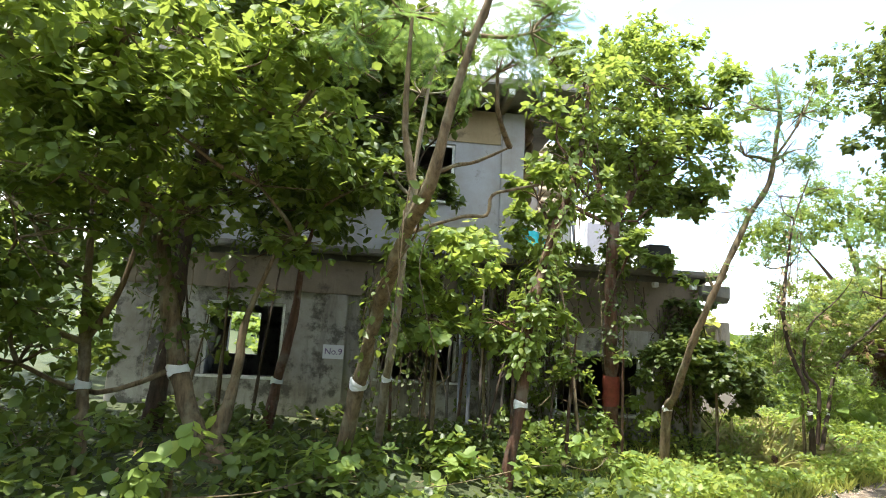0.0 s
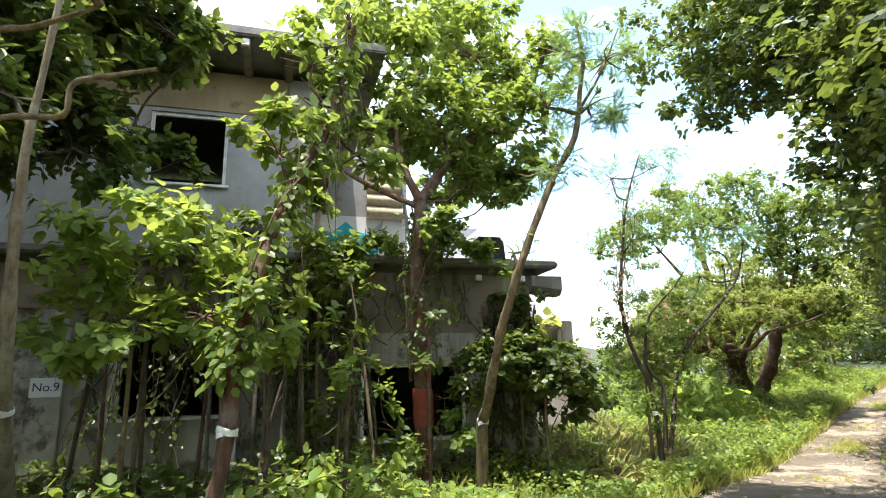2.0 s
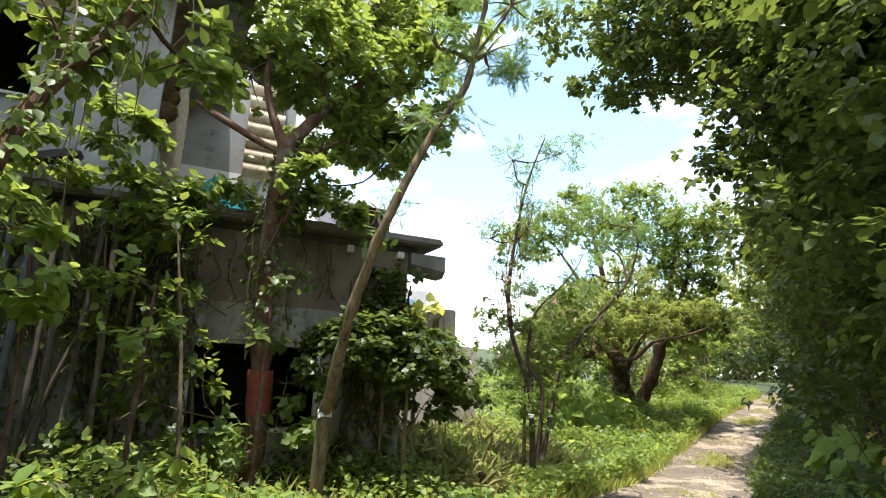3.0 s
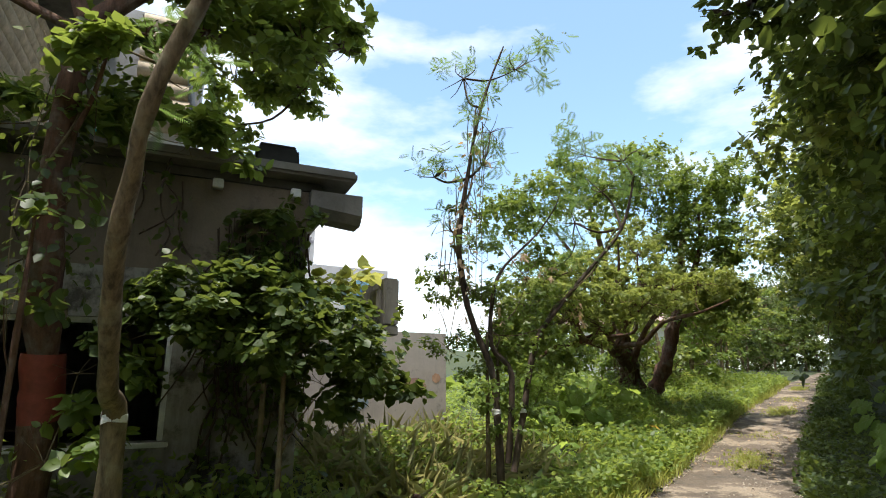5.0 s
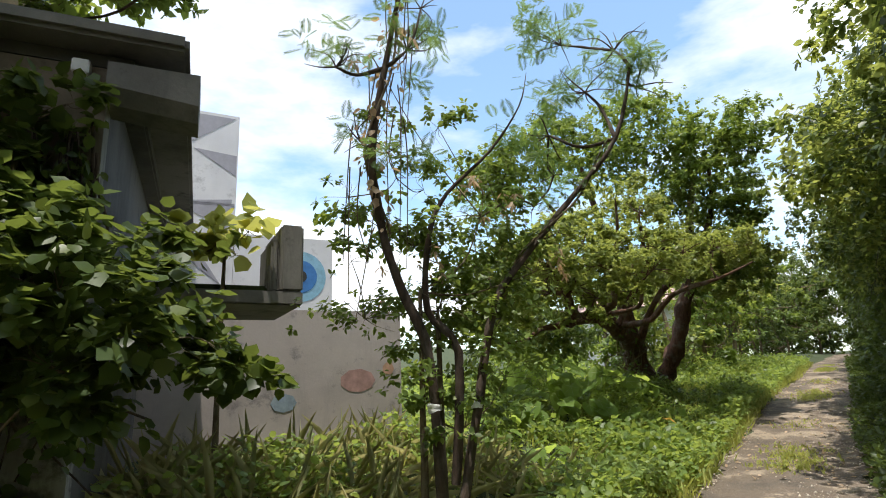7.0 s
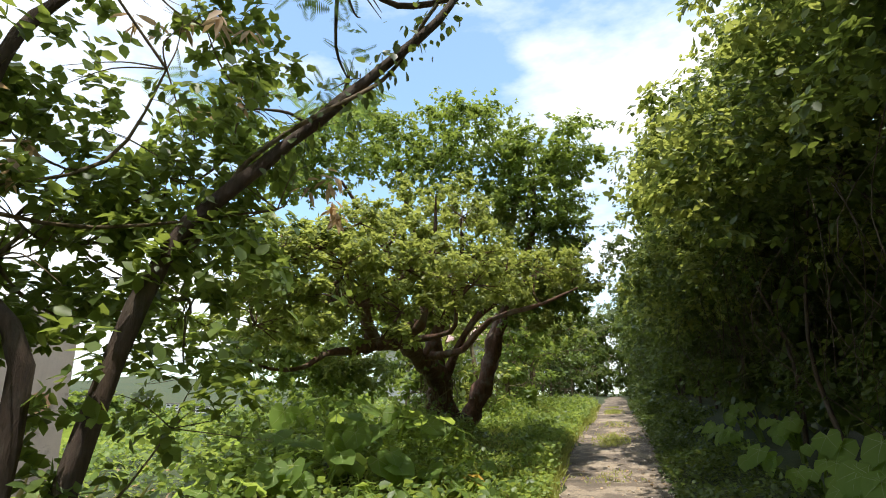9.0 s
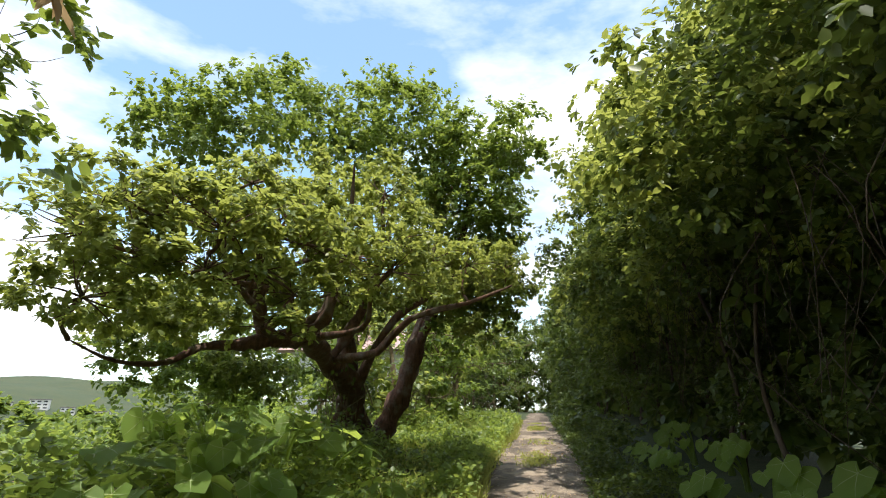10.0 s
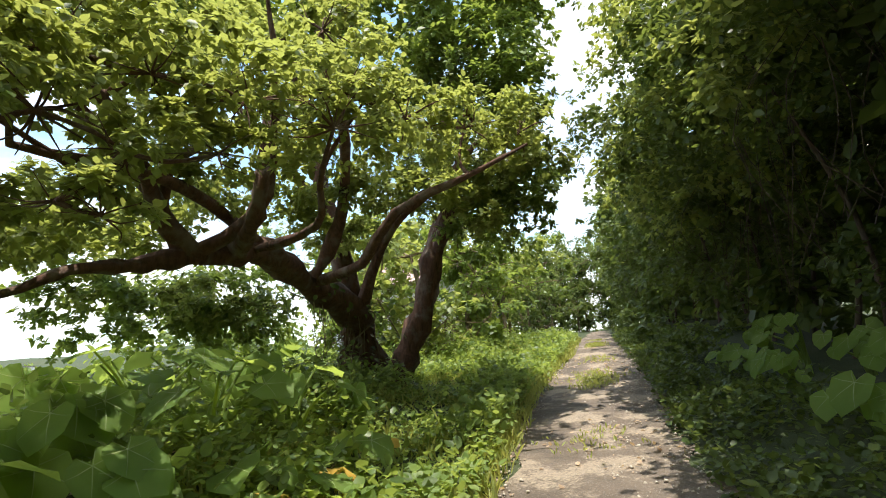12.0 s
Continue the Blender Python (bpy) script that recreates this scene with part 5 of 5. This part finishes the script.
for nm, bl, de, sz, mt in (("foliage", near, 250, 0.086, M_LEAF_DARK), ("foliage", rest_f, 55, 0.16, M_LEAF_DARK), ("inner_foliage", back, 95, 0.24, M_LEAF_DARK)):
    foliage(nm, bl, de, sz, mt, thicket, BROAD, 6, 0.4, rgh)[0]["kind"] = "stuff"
# Yellower leaf colour puts sunlight on the thicket's upper sprays.
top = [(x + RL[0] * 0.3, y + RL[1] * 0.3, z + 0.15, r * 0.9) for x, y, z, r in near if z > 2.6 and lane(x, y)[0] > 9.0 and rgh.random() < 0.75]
foliage("sun_toned_sprays", top, 230, 0.088, M_LEAF_YEL, thicket, BROAD, 7, 0.4, rgh)[0]["kind"] = "stuff"
stems = []
for a in np.arange(-6, 40, 1.5):
    p = RA + RD * a + RL * (-float(lane_width(a)) - 2.3 + rgh.uniform(-.3, .3))
    z0 = float(land(p[0], p[1])) - 0.1
    stems.append(tube_np([(p[0], p[1], z0), (p[0] + rgh.normal() * .2, p[1] + rgh.normal() * .2, z0 + 1.8), (p[0] + rgh.normal() * .4, p[1] + rgh.normal() * .4, z0 + 4.5)], [0.04, 0.028, 0.012], 6, 0.06))
    for q in range(9):
        e = np.array([p[0] + rgh.normal() * .3 - 0.4, p[1] + rgh.normal() * .3 + 0.5, z0 + 2.6 + rgh.random()])
        stems.append(tube_np([e, e + np.array([rgh.normal() * .3, rgh.normal() * .3, -0.9]), e + np.array([rgh.normal() * .25, rgh.normal() * .25, -2.0])], [0.005, 0.005, 0.004], 4))
mesh_np("stems", *join_np(stems), M_BARK_DARK, thicket, True)["kind"] = "stuff"

tree("dark tree whose leafy boughs hang over the lane",
     [([on_land(9.6, 4.6, -0.1), (9.4, 4.9, 1.6), (9.0, 5.4, 3.2), (8.4, 6.2, 4.4), (7.8, 7.0, 5.2)], [0.2, 0.17, 0.13, 0.1, 0.05]), ([(8.8, 5.6, 3.6), (8.4, 6.4, 3.7), (8.0, 7.2, 3.8)], [0.05, 0.035, 0.015])],
     [(7.21, 8.35, 6.23, 0.73), (7.52, 7.4, 5.52, 0.77), (7.69, 6.47, 5.13, 0.79), (7.7, 5.8, 4.5, 0.73), (7.23, 7.68, 4.9, 0.5), (7.57, 6.93, 4.6, 0.5), (7.9, 5.7, 3.64, 0.53), (8.13, 7.49, 3.9, 0.3), (8.2, 6.6, 6.3, 0.9), (8.5, 5.6, 5.6, 0.9), (7.3, 7.0, 6.2, 0.8), (8.0, 7.6, 5.5, 0.7), (7.9, 6.3, 4.1, 0.6), (8.4, 6.7, 4.9, 0.7), (7.6, 8.3, 5.4, 0.6), (8.6, 7.4, 6.5, 0.8), (8.1, 5.2, 4.9, 0.7)],
     560, 0.085, M_LEAF_DARK, M_BARK_DARK, BROAD, 7, 31)

# ---- trees farther down the lane ----
rgt = np.random.default_rng(77)
for k, (a, b, h, m) in enumerate(((26, 2.4, 3.4, M_LEAF_YEL), (29, 1.8, 3.8, M_LEAF), (33, 2.2, 4.4, M_LEAF_YEL), (38, 1.6, 4.6, M_LEAF), (44, 1.9, 5.2, M_LEAF_YEL), (51, 1.2, 5.6, M_LEAF_DARK), (60, -0.2, 6.0, M_LEAF_DARK), (66, -2.5, 7.0, M_LEAF_DARK), (31, 6.0, 4.6, M_LEAF), (41, 6.5, 6.0, M_LEAF), (54, 5.0, 7.0, M_LEAF_DARK), (64, 2.5, 8.0, M_LEAF), (70, 0.5, 9.0, M_LEAF_DARK), (72, -3.5, 9.5, M_LEAF), (70, -6.0, 9.5, M_LEAF_DARK), (24.5, 3.4, 2.2, M_LEAF), (27.5, 3.6, 2.6, M_LEAF_YEL), (36, 3.0, 3.2, M_LEAF))):
    p = RA + RD * a + RL * b
    z0 = float(land(p[0], p[1]))
    bl = [(p[0] + rgt.normal() * 0.25 * h, p[1] + rgt.normal() * 0.25 * h, z0 + h * rgt.uniform(0.08, 1.0), h * rgt.uniform(0.14, 0.24)) for q in range(13)]
    tree("slim roadside tree with loose light foliage", [([(p[0], p[1], z0 - 0.1), (p[0] + .1, p[1], z0 + h * 0.4), (p[0], p[1] + .2, z0 + h * 0.8)], [0.1, 0.08, 0.03])], bl, 75, 0.17, m, M_BARK, BROAD, 6, 80 + k, group="trees along the far lane")

# woods behind the house and round about, closing the place
woods = empty("woods", Matrix.Identity(4), "dense green woodland behind the house and beyond the clearing", "woods", kind="stuff")
wb = []
# Clumps with negative y are unseen, added for shade from behind the walker.
for x, y in [(-6.5, 4.0), (-7.5, 6.0), (-8, 9), (-8.5, 12), (-7.5, 2.0), (-8, -1), (-7, -4), (-6.6, 15), (-3, 17.5), (1, 18), (-8.5, 17), (-9, -8), (-4, -9), (2, -9), (7, -7), (11, -4), (15, -1), (-5.4, 6.3), (-5.8, 3.0)]:
    z0 = float(land(x, y))
    for q in range(7):
        wb.append((x + rgt.normal() * 0.8, y + rgt.normal() * 0.8, z0 + rgt.uniform(0.4, 6.5), rgt.uniform(0.9, 1.5)))
for a in np.arange(62, 84, 2.0):
    for bq in np.arange(-11, 10, 2.2):
        p = RA + RD * (a + abs(bq) * 0.2) + RL * bq
        z0 = float(land(p[0], p[1]))
        if a > 64 or abs(bq + 3) > 2.5:
            wb.append((p[0], p[1], z0 + rgt.uniform(0.3, 7.0), rgt.uniform(1.3, 2.1)))
for bq in np.arange(-10.0, 4.0, 1.1):
    p = RA + RD * 67.0 + RL * bq
    wb.append((p[0], p[1], float(land(p[0], p[1])) + 0.7, 1.4))
foliage("foliage", wb, 14, 0.30, M_LEAF_DARK, woods, BROAD, 6, 0.35, rgt)[0]["kind"] = "stuff"
far = []
for k in range(480):
    dist, az = 50.0 + 370.0 * rgt.random() ** 0.8, radians(rgt.uniform(-22.0, 32.0))
    p = np.array([10.7 + dist * math.sin(az), 10.8 + dist * math.cos(az)])
    far.append((p[0], p[1], float(land(p[0], p[1])) + 1.0, rgt.uniform(2.0, 5.0)))
foliage("far_foliage", far, 1.6, 2.6, M_LEAF, woods, ROUND, 4, 0.2, rgt)[0]["kind"] = "stuff"

# ---- elephant ears ----
def heart_blade():
    vs, fs = [(0, 0.0, 0.0)], []
    out = [(0, -0.02), (-.18, -.24), (-.38, -.18), (-.50, .08), (-.48, .40), (-.30, .72), (0, .93), (.30, .72), (.48, .40), (.50, .08), (.38, -.18), (.18, -.24)]
    for k, (x, y) in enumerate(out):
        vs.append((x, y, 0.10 * abs(x) - 0.16 * max(y, 0) ** 2 - 0.05 * max(-y, 0) + (0.035 if k % 2 else -0.03)))
    n = len(out)
    inner = [(x * 0.55, y * 0.55 + 0.05, 0.05 * abs(x) - 0.05 * max(y, 0) ** 2 + (0.035 if k % 2 else -0.01)) for k, (x, y) in enumerate(out)]
    o = len(vs)
    vs += inner
    for k in range(n):
        fs.append((1 + k, 1 + (k + 1) % n, o + (k + 1) % n, o + k))
    c = len(vs)
    vs.append((0, 0.08, -0.01))
    for k in range(0, n, 2):
        fs.append((o + k, o + k + 1, o + (k + 2) % n, c))
    return np.array(vs), np.array(fs)


HEART = heart_blade()


def vein_blade():
    """Raised pale ribs from the stalk out to every second corner of the leaf."""
    vs, fs = [], []
    tv = HEART[0]
    for k in range(1, 12, 2):
        line = [np.array([0, 0.06, 0.012]), tv[13 + k] + (0, 0, 0.008), tv[1 + k] * (0.96, 0.96, 1.0) + (0, 0, 0.008)]
        side = unit(np.array([-(line[2][1] - line[0][1]), line[2][0] - line[0][0], 0.0]))
        o = len(vs)
        for p, w in zip(line, (0.011, 0.008, 0.003)):
            vs += [p - side * w, p + side * w]
        fs += [(o, o + 1, o + 3, o + 2), (o + 2, o + 3, o + 5, o + 4)]
    return np.array(vs), np.array(fs)


VEIN = vein_blade()
M_VEIN = leaf_mat("leaf_vein", (0.19, 0.27, 0.07), (0.26, 0.34, 0.10), (0.32, 0.39, 0.14), 0.6, 0.35)


def elephant_ear(x, y, h, s, n, seed, label="elephant-ear plant with large heart-shaped green leaves", yellow=False, face=None):
    rg = np.random.default_rng(seed)
    base = Vector(on_land(x, y))
    t = empty("elephant_ear", Matrix.Translation(base), label, "plant", "elephant ears along the lane")
    for k in range(n):
        az = 2 * math.pi * (k + rg.uniform(-.3, .3)) / n
        reach = h * rg.uniform(0.35, 0.8)
        top = np.array([math.cos(az) * reach, math.sin(az) * reach, h * rg.uniform(0.6, 1.1)])
        stalk = tube_np([(0.03 * math.cos(az), 0.03 * math.sin(az), -0.05), top * np.array([0.4, 0.4, 0.6]), top], [0.022, 0.016, 0.010], 6)
        tip = np.array([[math.cos(az), math.sin(az), -0.35 + rg.normal() * 0.25]])
        up = np.array([[math.cos(az) * 0.5 + rg.normal() * .25, math.sin(az) * 0.5 + rg.normal() * .25, 1.0]])
        if face is not None:
            fx, fy = face
            sw = rg.normal() * 0.5
            top[:2] = np.array([fx, fy]) * abs(reach) * 0.5 + np.array([-fy, fx]) * reach * rg.uniform(-1, 1)
            stalk = tube_np([(0.03 * math.cos(az), 0.03 * math.sin(az), -0.05), top * np.array([0.3, 0.3, 0.6]), top], [0.022, 0.016, 0.010], 6)
            tip = np.array([[fx * 0.7 - fy * sw, fy * 0.7 + fx * sw, -0.75 + rg.normal() * 0.25]])
            up = np.array([[fx * 0.8, fy * 0.8, 1.0]]) + rg.normal(size=(1, 3)) * 0.2
        st = mesh_np("stalk", *stalk, M_HERB, t, True)
        size = np.array([s * rg.uniform(0.7, 1.2)])
        v, f = blades(top[None], tip, up, size, HEART)
        lf = mesh_np("leaf", v, f, M_DRY_BIG if (yellow and k == 0) else M_LEAF_BIG, t)
        mesh_np("vein", *blades(top[None], tip, up, size, VEIN), M_VEIN, lf)
    return t


M_DRY_BIG = leaf_mat("yellowed_leaf", (0.30, 0.20, 0.03), (0.42, 0.30, 0.05), (0.50, 0.36, 0.08), 0.6, 0.3)
for k, (x, y, h, s, n) in enumerate(((12.1, 14.7, 0.5, 0.42, 6), (11.4, 14.5, 0.6, 0.42, 6), (12.5, 14.5, 0.35, 0.35, 5), (13.2, 15.0, 0.45, 0.38, 5), (11.3, 15.4, 0.8, 0.45, 7), (12.2, 15.6, 0.9, 0.45, 7), (13.0, 15.9, 0.8, 0.42, 7),
                                     (11.2, 16.9, 0.9, 0.5, 7), (10.4, 15.5, 0.7, 0.5, 6), (12.0, 17.0, 1.0, 0.5, 7), (13.2, 16.9, 0.9, 0.45, 6), (10.9, 13.9, 0.4, 0.36, 5), (9.6, 14.6, 0.5, 0.42, 5), (14.0, 16.4, 0.6, 0.4, 5), (9.3, 12.6, 0.4, 0.35, 5), (12.8, 18.2, 0.9, 0.45, 6), (10.9, 14.9, 0.75, 0.42, 5), (10.5, 14.4, 0.6, 0.4, 5), (11.9, 14.1, 0.4, 0.34, 4), (9.9, 14.1, 0.55, 0.4, 5), (9.2, 13.6, 0.45, 0.38, 5), (12.3, 14.1, 0.35, 0.3, 4), (11.4, 13.7, 0.35, 0.32, 4))):
    elephant_ear(x, y, h * 0.85, s * 0.8, n, 200 + k, yellow=k in (2, 3, 18), face=(-0.2, -0.55) if k % 3 == 1 else None)
rge = np.random.default_rng(52)
for k in range(26):
    a = 6.0 + 0.66 * k + rge.uniform(-.2, .2)
    p = RA + RD * a - RL * (float(lane_width(a)) + 1.05 + 0.7 * (k % 2) + 0.3 * rge.random())
    elephant_ear(p[0], p[1], rge.uniform(0.32, 0.5) + 0.15 * (k % 2), rge.uniform(0.20, 0.31), 7, 240 + k, yellow=k in (9, 15), face=(RL[0] - 0.35, RL[1] - 0.45))

# ---- ground cover ----
def scatter(name, label, category, n, ar, br, size, mat, shape, per, rise, seed, lean=0.6, right=False, width=1.0):
    """Low plants over a strip of the lane's side: ar along, br out from its edge."""
    rg = np.random.default_rng(seed)
    a = rg.uniform(*ar, n)
    b = br[0] + (br[1] - br[0]) * rg.random(n) ** 1.2
    if right:
        b = -lane_width(a) - b
    else:
        b = b + edge_shift(a)
    x, y = RA[0] + a * RD[0] + b * RL[0], RA[1] + a * RD[1] + b * RL[1]
    lump = np.sin(x * 2.1 + 1) * np.cos(y * 1.7) + 0.6 * np.sin(x * 0.9 - y * 1.3)
    ok = rg.random(n) < np.clip(0.62 + 0.45 * lump, 0.12, 1)
    hx, hy = (x - 3.61) * 0.997 + (y - 10.15) * 0.078, -(x - 3.61) * 0.078 + (y - 10.15) * 0.997
    ok &= ~((hx > -9.0) & (hx < 1.46) & (hy > -0.05) & (hy < 5.6))
    x, y, lump = x[ok], y[ok], lump[ok]
    z = land(x, y)
    P = np.repeat(np.stack([x, y, z], 1), per, 0)
    m = len(P)
    P += rg.normal(size=(m, 3)) * np.array([0.05, 0.05, 0])
    P[:, 2] += rise * rg.random(m) * np.repeat(np.clip(1 + 0.5 * lump, 0.4, 1.8), per)
    d = rg.normal(size=(m, 3)) * lean
    d[:, 2] = np.abs(rg.normal(size=m)) * 0.3 + (1.0 if lean < 0.55 else 0.12)
    up = np.array([0, 0, 1.0]) + rg.normal(size=(m, 3)) * 0.4
    v, f = blades(P, d, up, size * rg.uniform(0.5, 1.35, m), shape, width)
    return tagged(mesh_np(name, v, f, mat), label, category, kind="stuff")


scatter("verge_grass", "bright green grass and weeds along the lane", "grass", 8000, (3.5, 34), (-0.08, 2.2), 0.19, M_GRASS, NARROW, 4, 0.05, 301, 0.5, width=0.35)
# Dark leaf colour on bank weeds and undergrowth stands in for tree shade.
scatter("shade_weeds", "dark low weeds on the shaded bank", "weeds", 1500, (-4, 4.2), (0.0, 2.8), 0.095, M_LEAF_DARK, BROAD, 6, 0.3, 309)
scatter("verge_weeds", "low leafy weeds on the verge", "weeds", 13500, (4.0, 34), (0.0, 2.6), 0.075, M_HERB, BROAD, 6, 0.36, 302)
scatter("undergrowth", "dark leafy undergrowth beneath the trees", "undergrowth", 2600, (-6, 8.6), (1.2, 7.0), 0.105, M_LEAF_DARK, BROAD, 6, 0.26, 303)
scatter("clearing_weeds", "weeds in the clearing beneath the great tree", "weeds", 6000, (14.5, 30), (2.0, 9.0), 0.10, M_HERB, BROAD, 5, 0.35, 304)
# Dark leaf again: the thicket's shade is put into the weeds' colour.
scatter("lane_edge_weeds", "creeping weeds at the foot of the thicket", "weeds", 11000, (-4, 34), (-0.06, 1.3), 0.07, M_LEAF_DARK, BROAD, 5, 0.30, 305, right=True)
scatter("tall_grass", "tall reedy grass tufts by the yard wall", "grass", 800, (8.6, 12.6), (0.9, 3.4), 0.55, M_REED, NARROW, 4, 0.0, 306, 0.55, width=0.10)
scatter("tall_weeds", "shaggy waist-high weeds between the great tree and the lane", "weeds", 4200, (13.5, 34), (0.25, 3.4), 0.095, M_LEAF, BROAD, 6, 0.5, 308)
scatter("litter", "fallen dry leaves on the ground", "litter", 6000, (-5, 26), (-0.1, 6.0), 0.075, M_DRY, BROAD, 1, 0.02, 307, 1.5)

# grass down the middle of the lane, grit and fallen leaves on it
def on_lane(name, label, category, n, ar, frac, size, mat, shape, per, seed, lean, patchy):
    rg = np.random.default_rng(seed)
    a = rg.uniform(*ar, n)
    f = np.clip(rg.normal(frac[0], frac[1], n), 0.0, 1.0)
    ok = rg.random(n) < np.clip(np.sin(a * 1.25 + 0.6) * np.cos(a * 0.43) * 1.3 + patchy, 0, 1)
    a, f = a[ok], f[ok]
    b = edge_shift(a) * (1 - f) - f * lane_width(a)
    x, y = RA[0] + a * RD[0] + b * RL[0], RA[1] + a * RD[1] + b * RL[1]
    z = sum(np.interp(a + d, PROFILE_A, PROFILE_Z) for d in (-1.5, -0.7, 0, 0.7, 1.5)) / 5 + 0.02 * np.sin(np.pi * f) - 0.02
    P = np.repeat(np.stack([x, y, z], 1), per, 0)
    m = len(P)
    P[:, :2] += rg.normal(size=(m, 2)) * 0.03
    d = rg.normal(size=(m, 3)) * lean
    d[:, 2] = np.abs(d[:, 2]) * 0.2 + (0.8 if lean < 0.55 else 0.03)
    v, fc = blades(P, d, np.array([0, 0, 1.0]) + rg.normal(size=(m, 3)) * 0.3, size * rg.uniform(0.5, 1.3, m), shape)
    return tagged(mesh_np(name, v, fc, mat), label, category, kind="stuff")


on_lane("lane_grass", "thin grass growing in the middle of the lane", "grass", 6000, (-2, 34), (0.5, 0.11), 0.06, M_GRASS, NARROW, 4, 401, 0.5, 0.0)
on_lane("lane_leaves", "fallen dry leaves on the concrete lane", "litter", 2200, (-2, 30), (0.6, 0.35), 0.055, M_DRY, BROAD, 1, 402, 1.4, 0.5)
rgs = np.random.default_rng(9)
sv, sf = [], []
for k in range(7000):
    a = rgs.uniform(-2, 30)
    side = rgs.random()
    f = (rgs.normal(0.04, 0.05) if side < 0.35 else rgs.normal(0.62, 0.10) if side < 0.75 else rgs.normal(0.95, 0.05))
    b = float(edge_shift(a)) * (1 - f) - f * float(lane_width(a))
    z = sum(float(np.interp(a + d, PROFILE_A, PROFILE_Z)) for d in (-1.5, -0.7, 0, 0.7, 1.5)) / 5 - 0.01
    r = 0.006 + 0.02 * rgs.random() ** 4
    c = np.array([RA[0] + a * RD[0] + b * RL[0], RA[1] + a * RD[1] + b * RL[1], z])
    o = np.array([(1, 0, 0), (0, 1, 0), (-1, 0, 0), (0, -1, 0), (0, 0, .7), (0, 0, -.6)]) * r * rgs.uniform(0.6, 1.4, (6, 1))
    sv.append(c + o)
    sf.append(np.array([(0, 1, 4), (1, 2, 4), (2, 3, 4), (3, 0, 4), (1, 0, 5), (2, 1, 5), (3, 2, 5), (0, 3, 5)]) + 6 * k)
tagged(mesh_np("gravel", np.concatenate(sv), np.concatenate(sf), M_GRAVEL), "loose pale grit and stones on the lane", "gravel", kind="stuff")

# ---- far buildings ----
def far_house(x, y, z, w, d, h, ang, floors, label):
    t = empty("far_house", Matrix.Translation((x, y, z)) @ pose(0, 0, 0, 0, 0, ang), label, "house", "houses on the far ridge")
    box_part("wall", (-w / 2, w / 2, -d / 2, d / 2, -3, h), M_FARWALL, t, 0.0)
    box_part("roof", (-w / 2 - 0.4, w / 2 + 0.4, -d / 2 - 0.4, d / 2 + 0.4, h + 0.01, h + 0.5), M_SLAB, t, 0.0)
    for fl in range(floors):
        for q in range(3):
            u = -w / 2 + w * (q + 0.5) / 3
            box_part("window", (u - w * 0.1, u + w * 0.1, -d / 2 - 0.05, -d / 2 - 0.004, h * (fl + 0.3) / floors, h * (fl + 0.72) / floors), M_TANK, t, 0.0)
    return t


M_FARWALL = plain("far_white_wall", (0.70, 0.68, 0.65), 0.8, vary=0.1)
for k, (az, dist, w, h, fl) in enumerate(((3.0, 390, 18, 9, 3), (4.6, 400, 12, 6, 2), (5.6, 380, 16, 7, 2), (6.6, 405, 11, 6, 2), (8.5, 395, 14, 6, 2), (11, 410, 16, 9, 3), (13, 400, 12, 6, 2), (15.5, 395, 14, 6, 2), (18, 400, 12, 7, 2), (1.0, 395, 13, 6, 2), (-2.0, 400, 16, 8, 2))):
    x, y = 10.7 + dist * math.sin(radians(az)), 10.8 + dist * math.cos(radians(az))
    w, h = w * 0.6, h * 0.6
    far_house(x, y, float(land(x, y)), w, 6, h, -az + (k * 37 % 30) - 15, fl, "distant pale concrete house on a wooded ridge")
lane_house = empty("neighbour_house", Matrix.Translation((30.0, 35.0, float(land(30.0, 35.0)) + 0.3)) @ pose(0, 0, 0, 0, 0, 35), "low pale house with a pinkish tiled roof behind trees", "house")
box_part("wall", (-5, 5, -3.5, 3.5, -3, 2.6), M_FARWALL, lane_house, 0.0)
bm = bmesh.new()
bv = [bm.verts.new(p) for p in ((-5.8, -4.3, 2.62), (5.8, -4.3, 2.62), (5.8, 4.3, 2.62), (-5.8, 4.3, 2.62), (-2.5, 0, 4.6), (2.5, 0, 4.6))]
for q in ((0, 1, 5, 4), (2, 3, 4, 5), (1, 2, 5), (3, 0, 4), (3, 2, 1, 0)):
    bm.faces.new([bv[i] for i in q])
part("roof", bm, plain("pink_roof_tiles", (0.42, 0.28, 0.26), 0.8, vary=0.2), lane_house)
for u in (-3.2, 0.0, 3.2):
    box_part("window", (u - 0.8, u + 0.8, -3.56, -3.504, 0.7, 2.0), M_TANK, lane_house, 0.0)
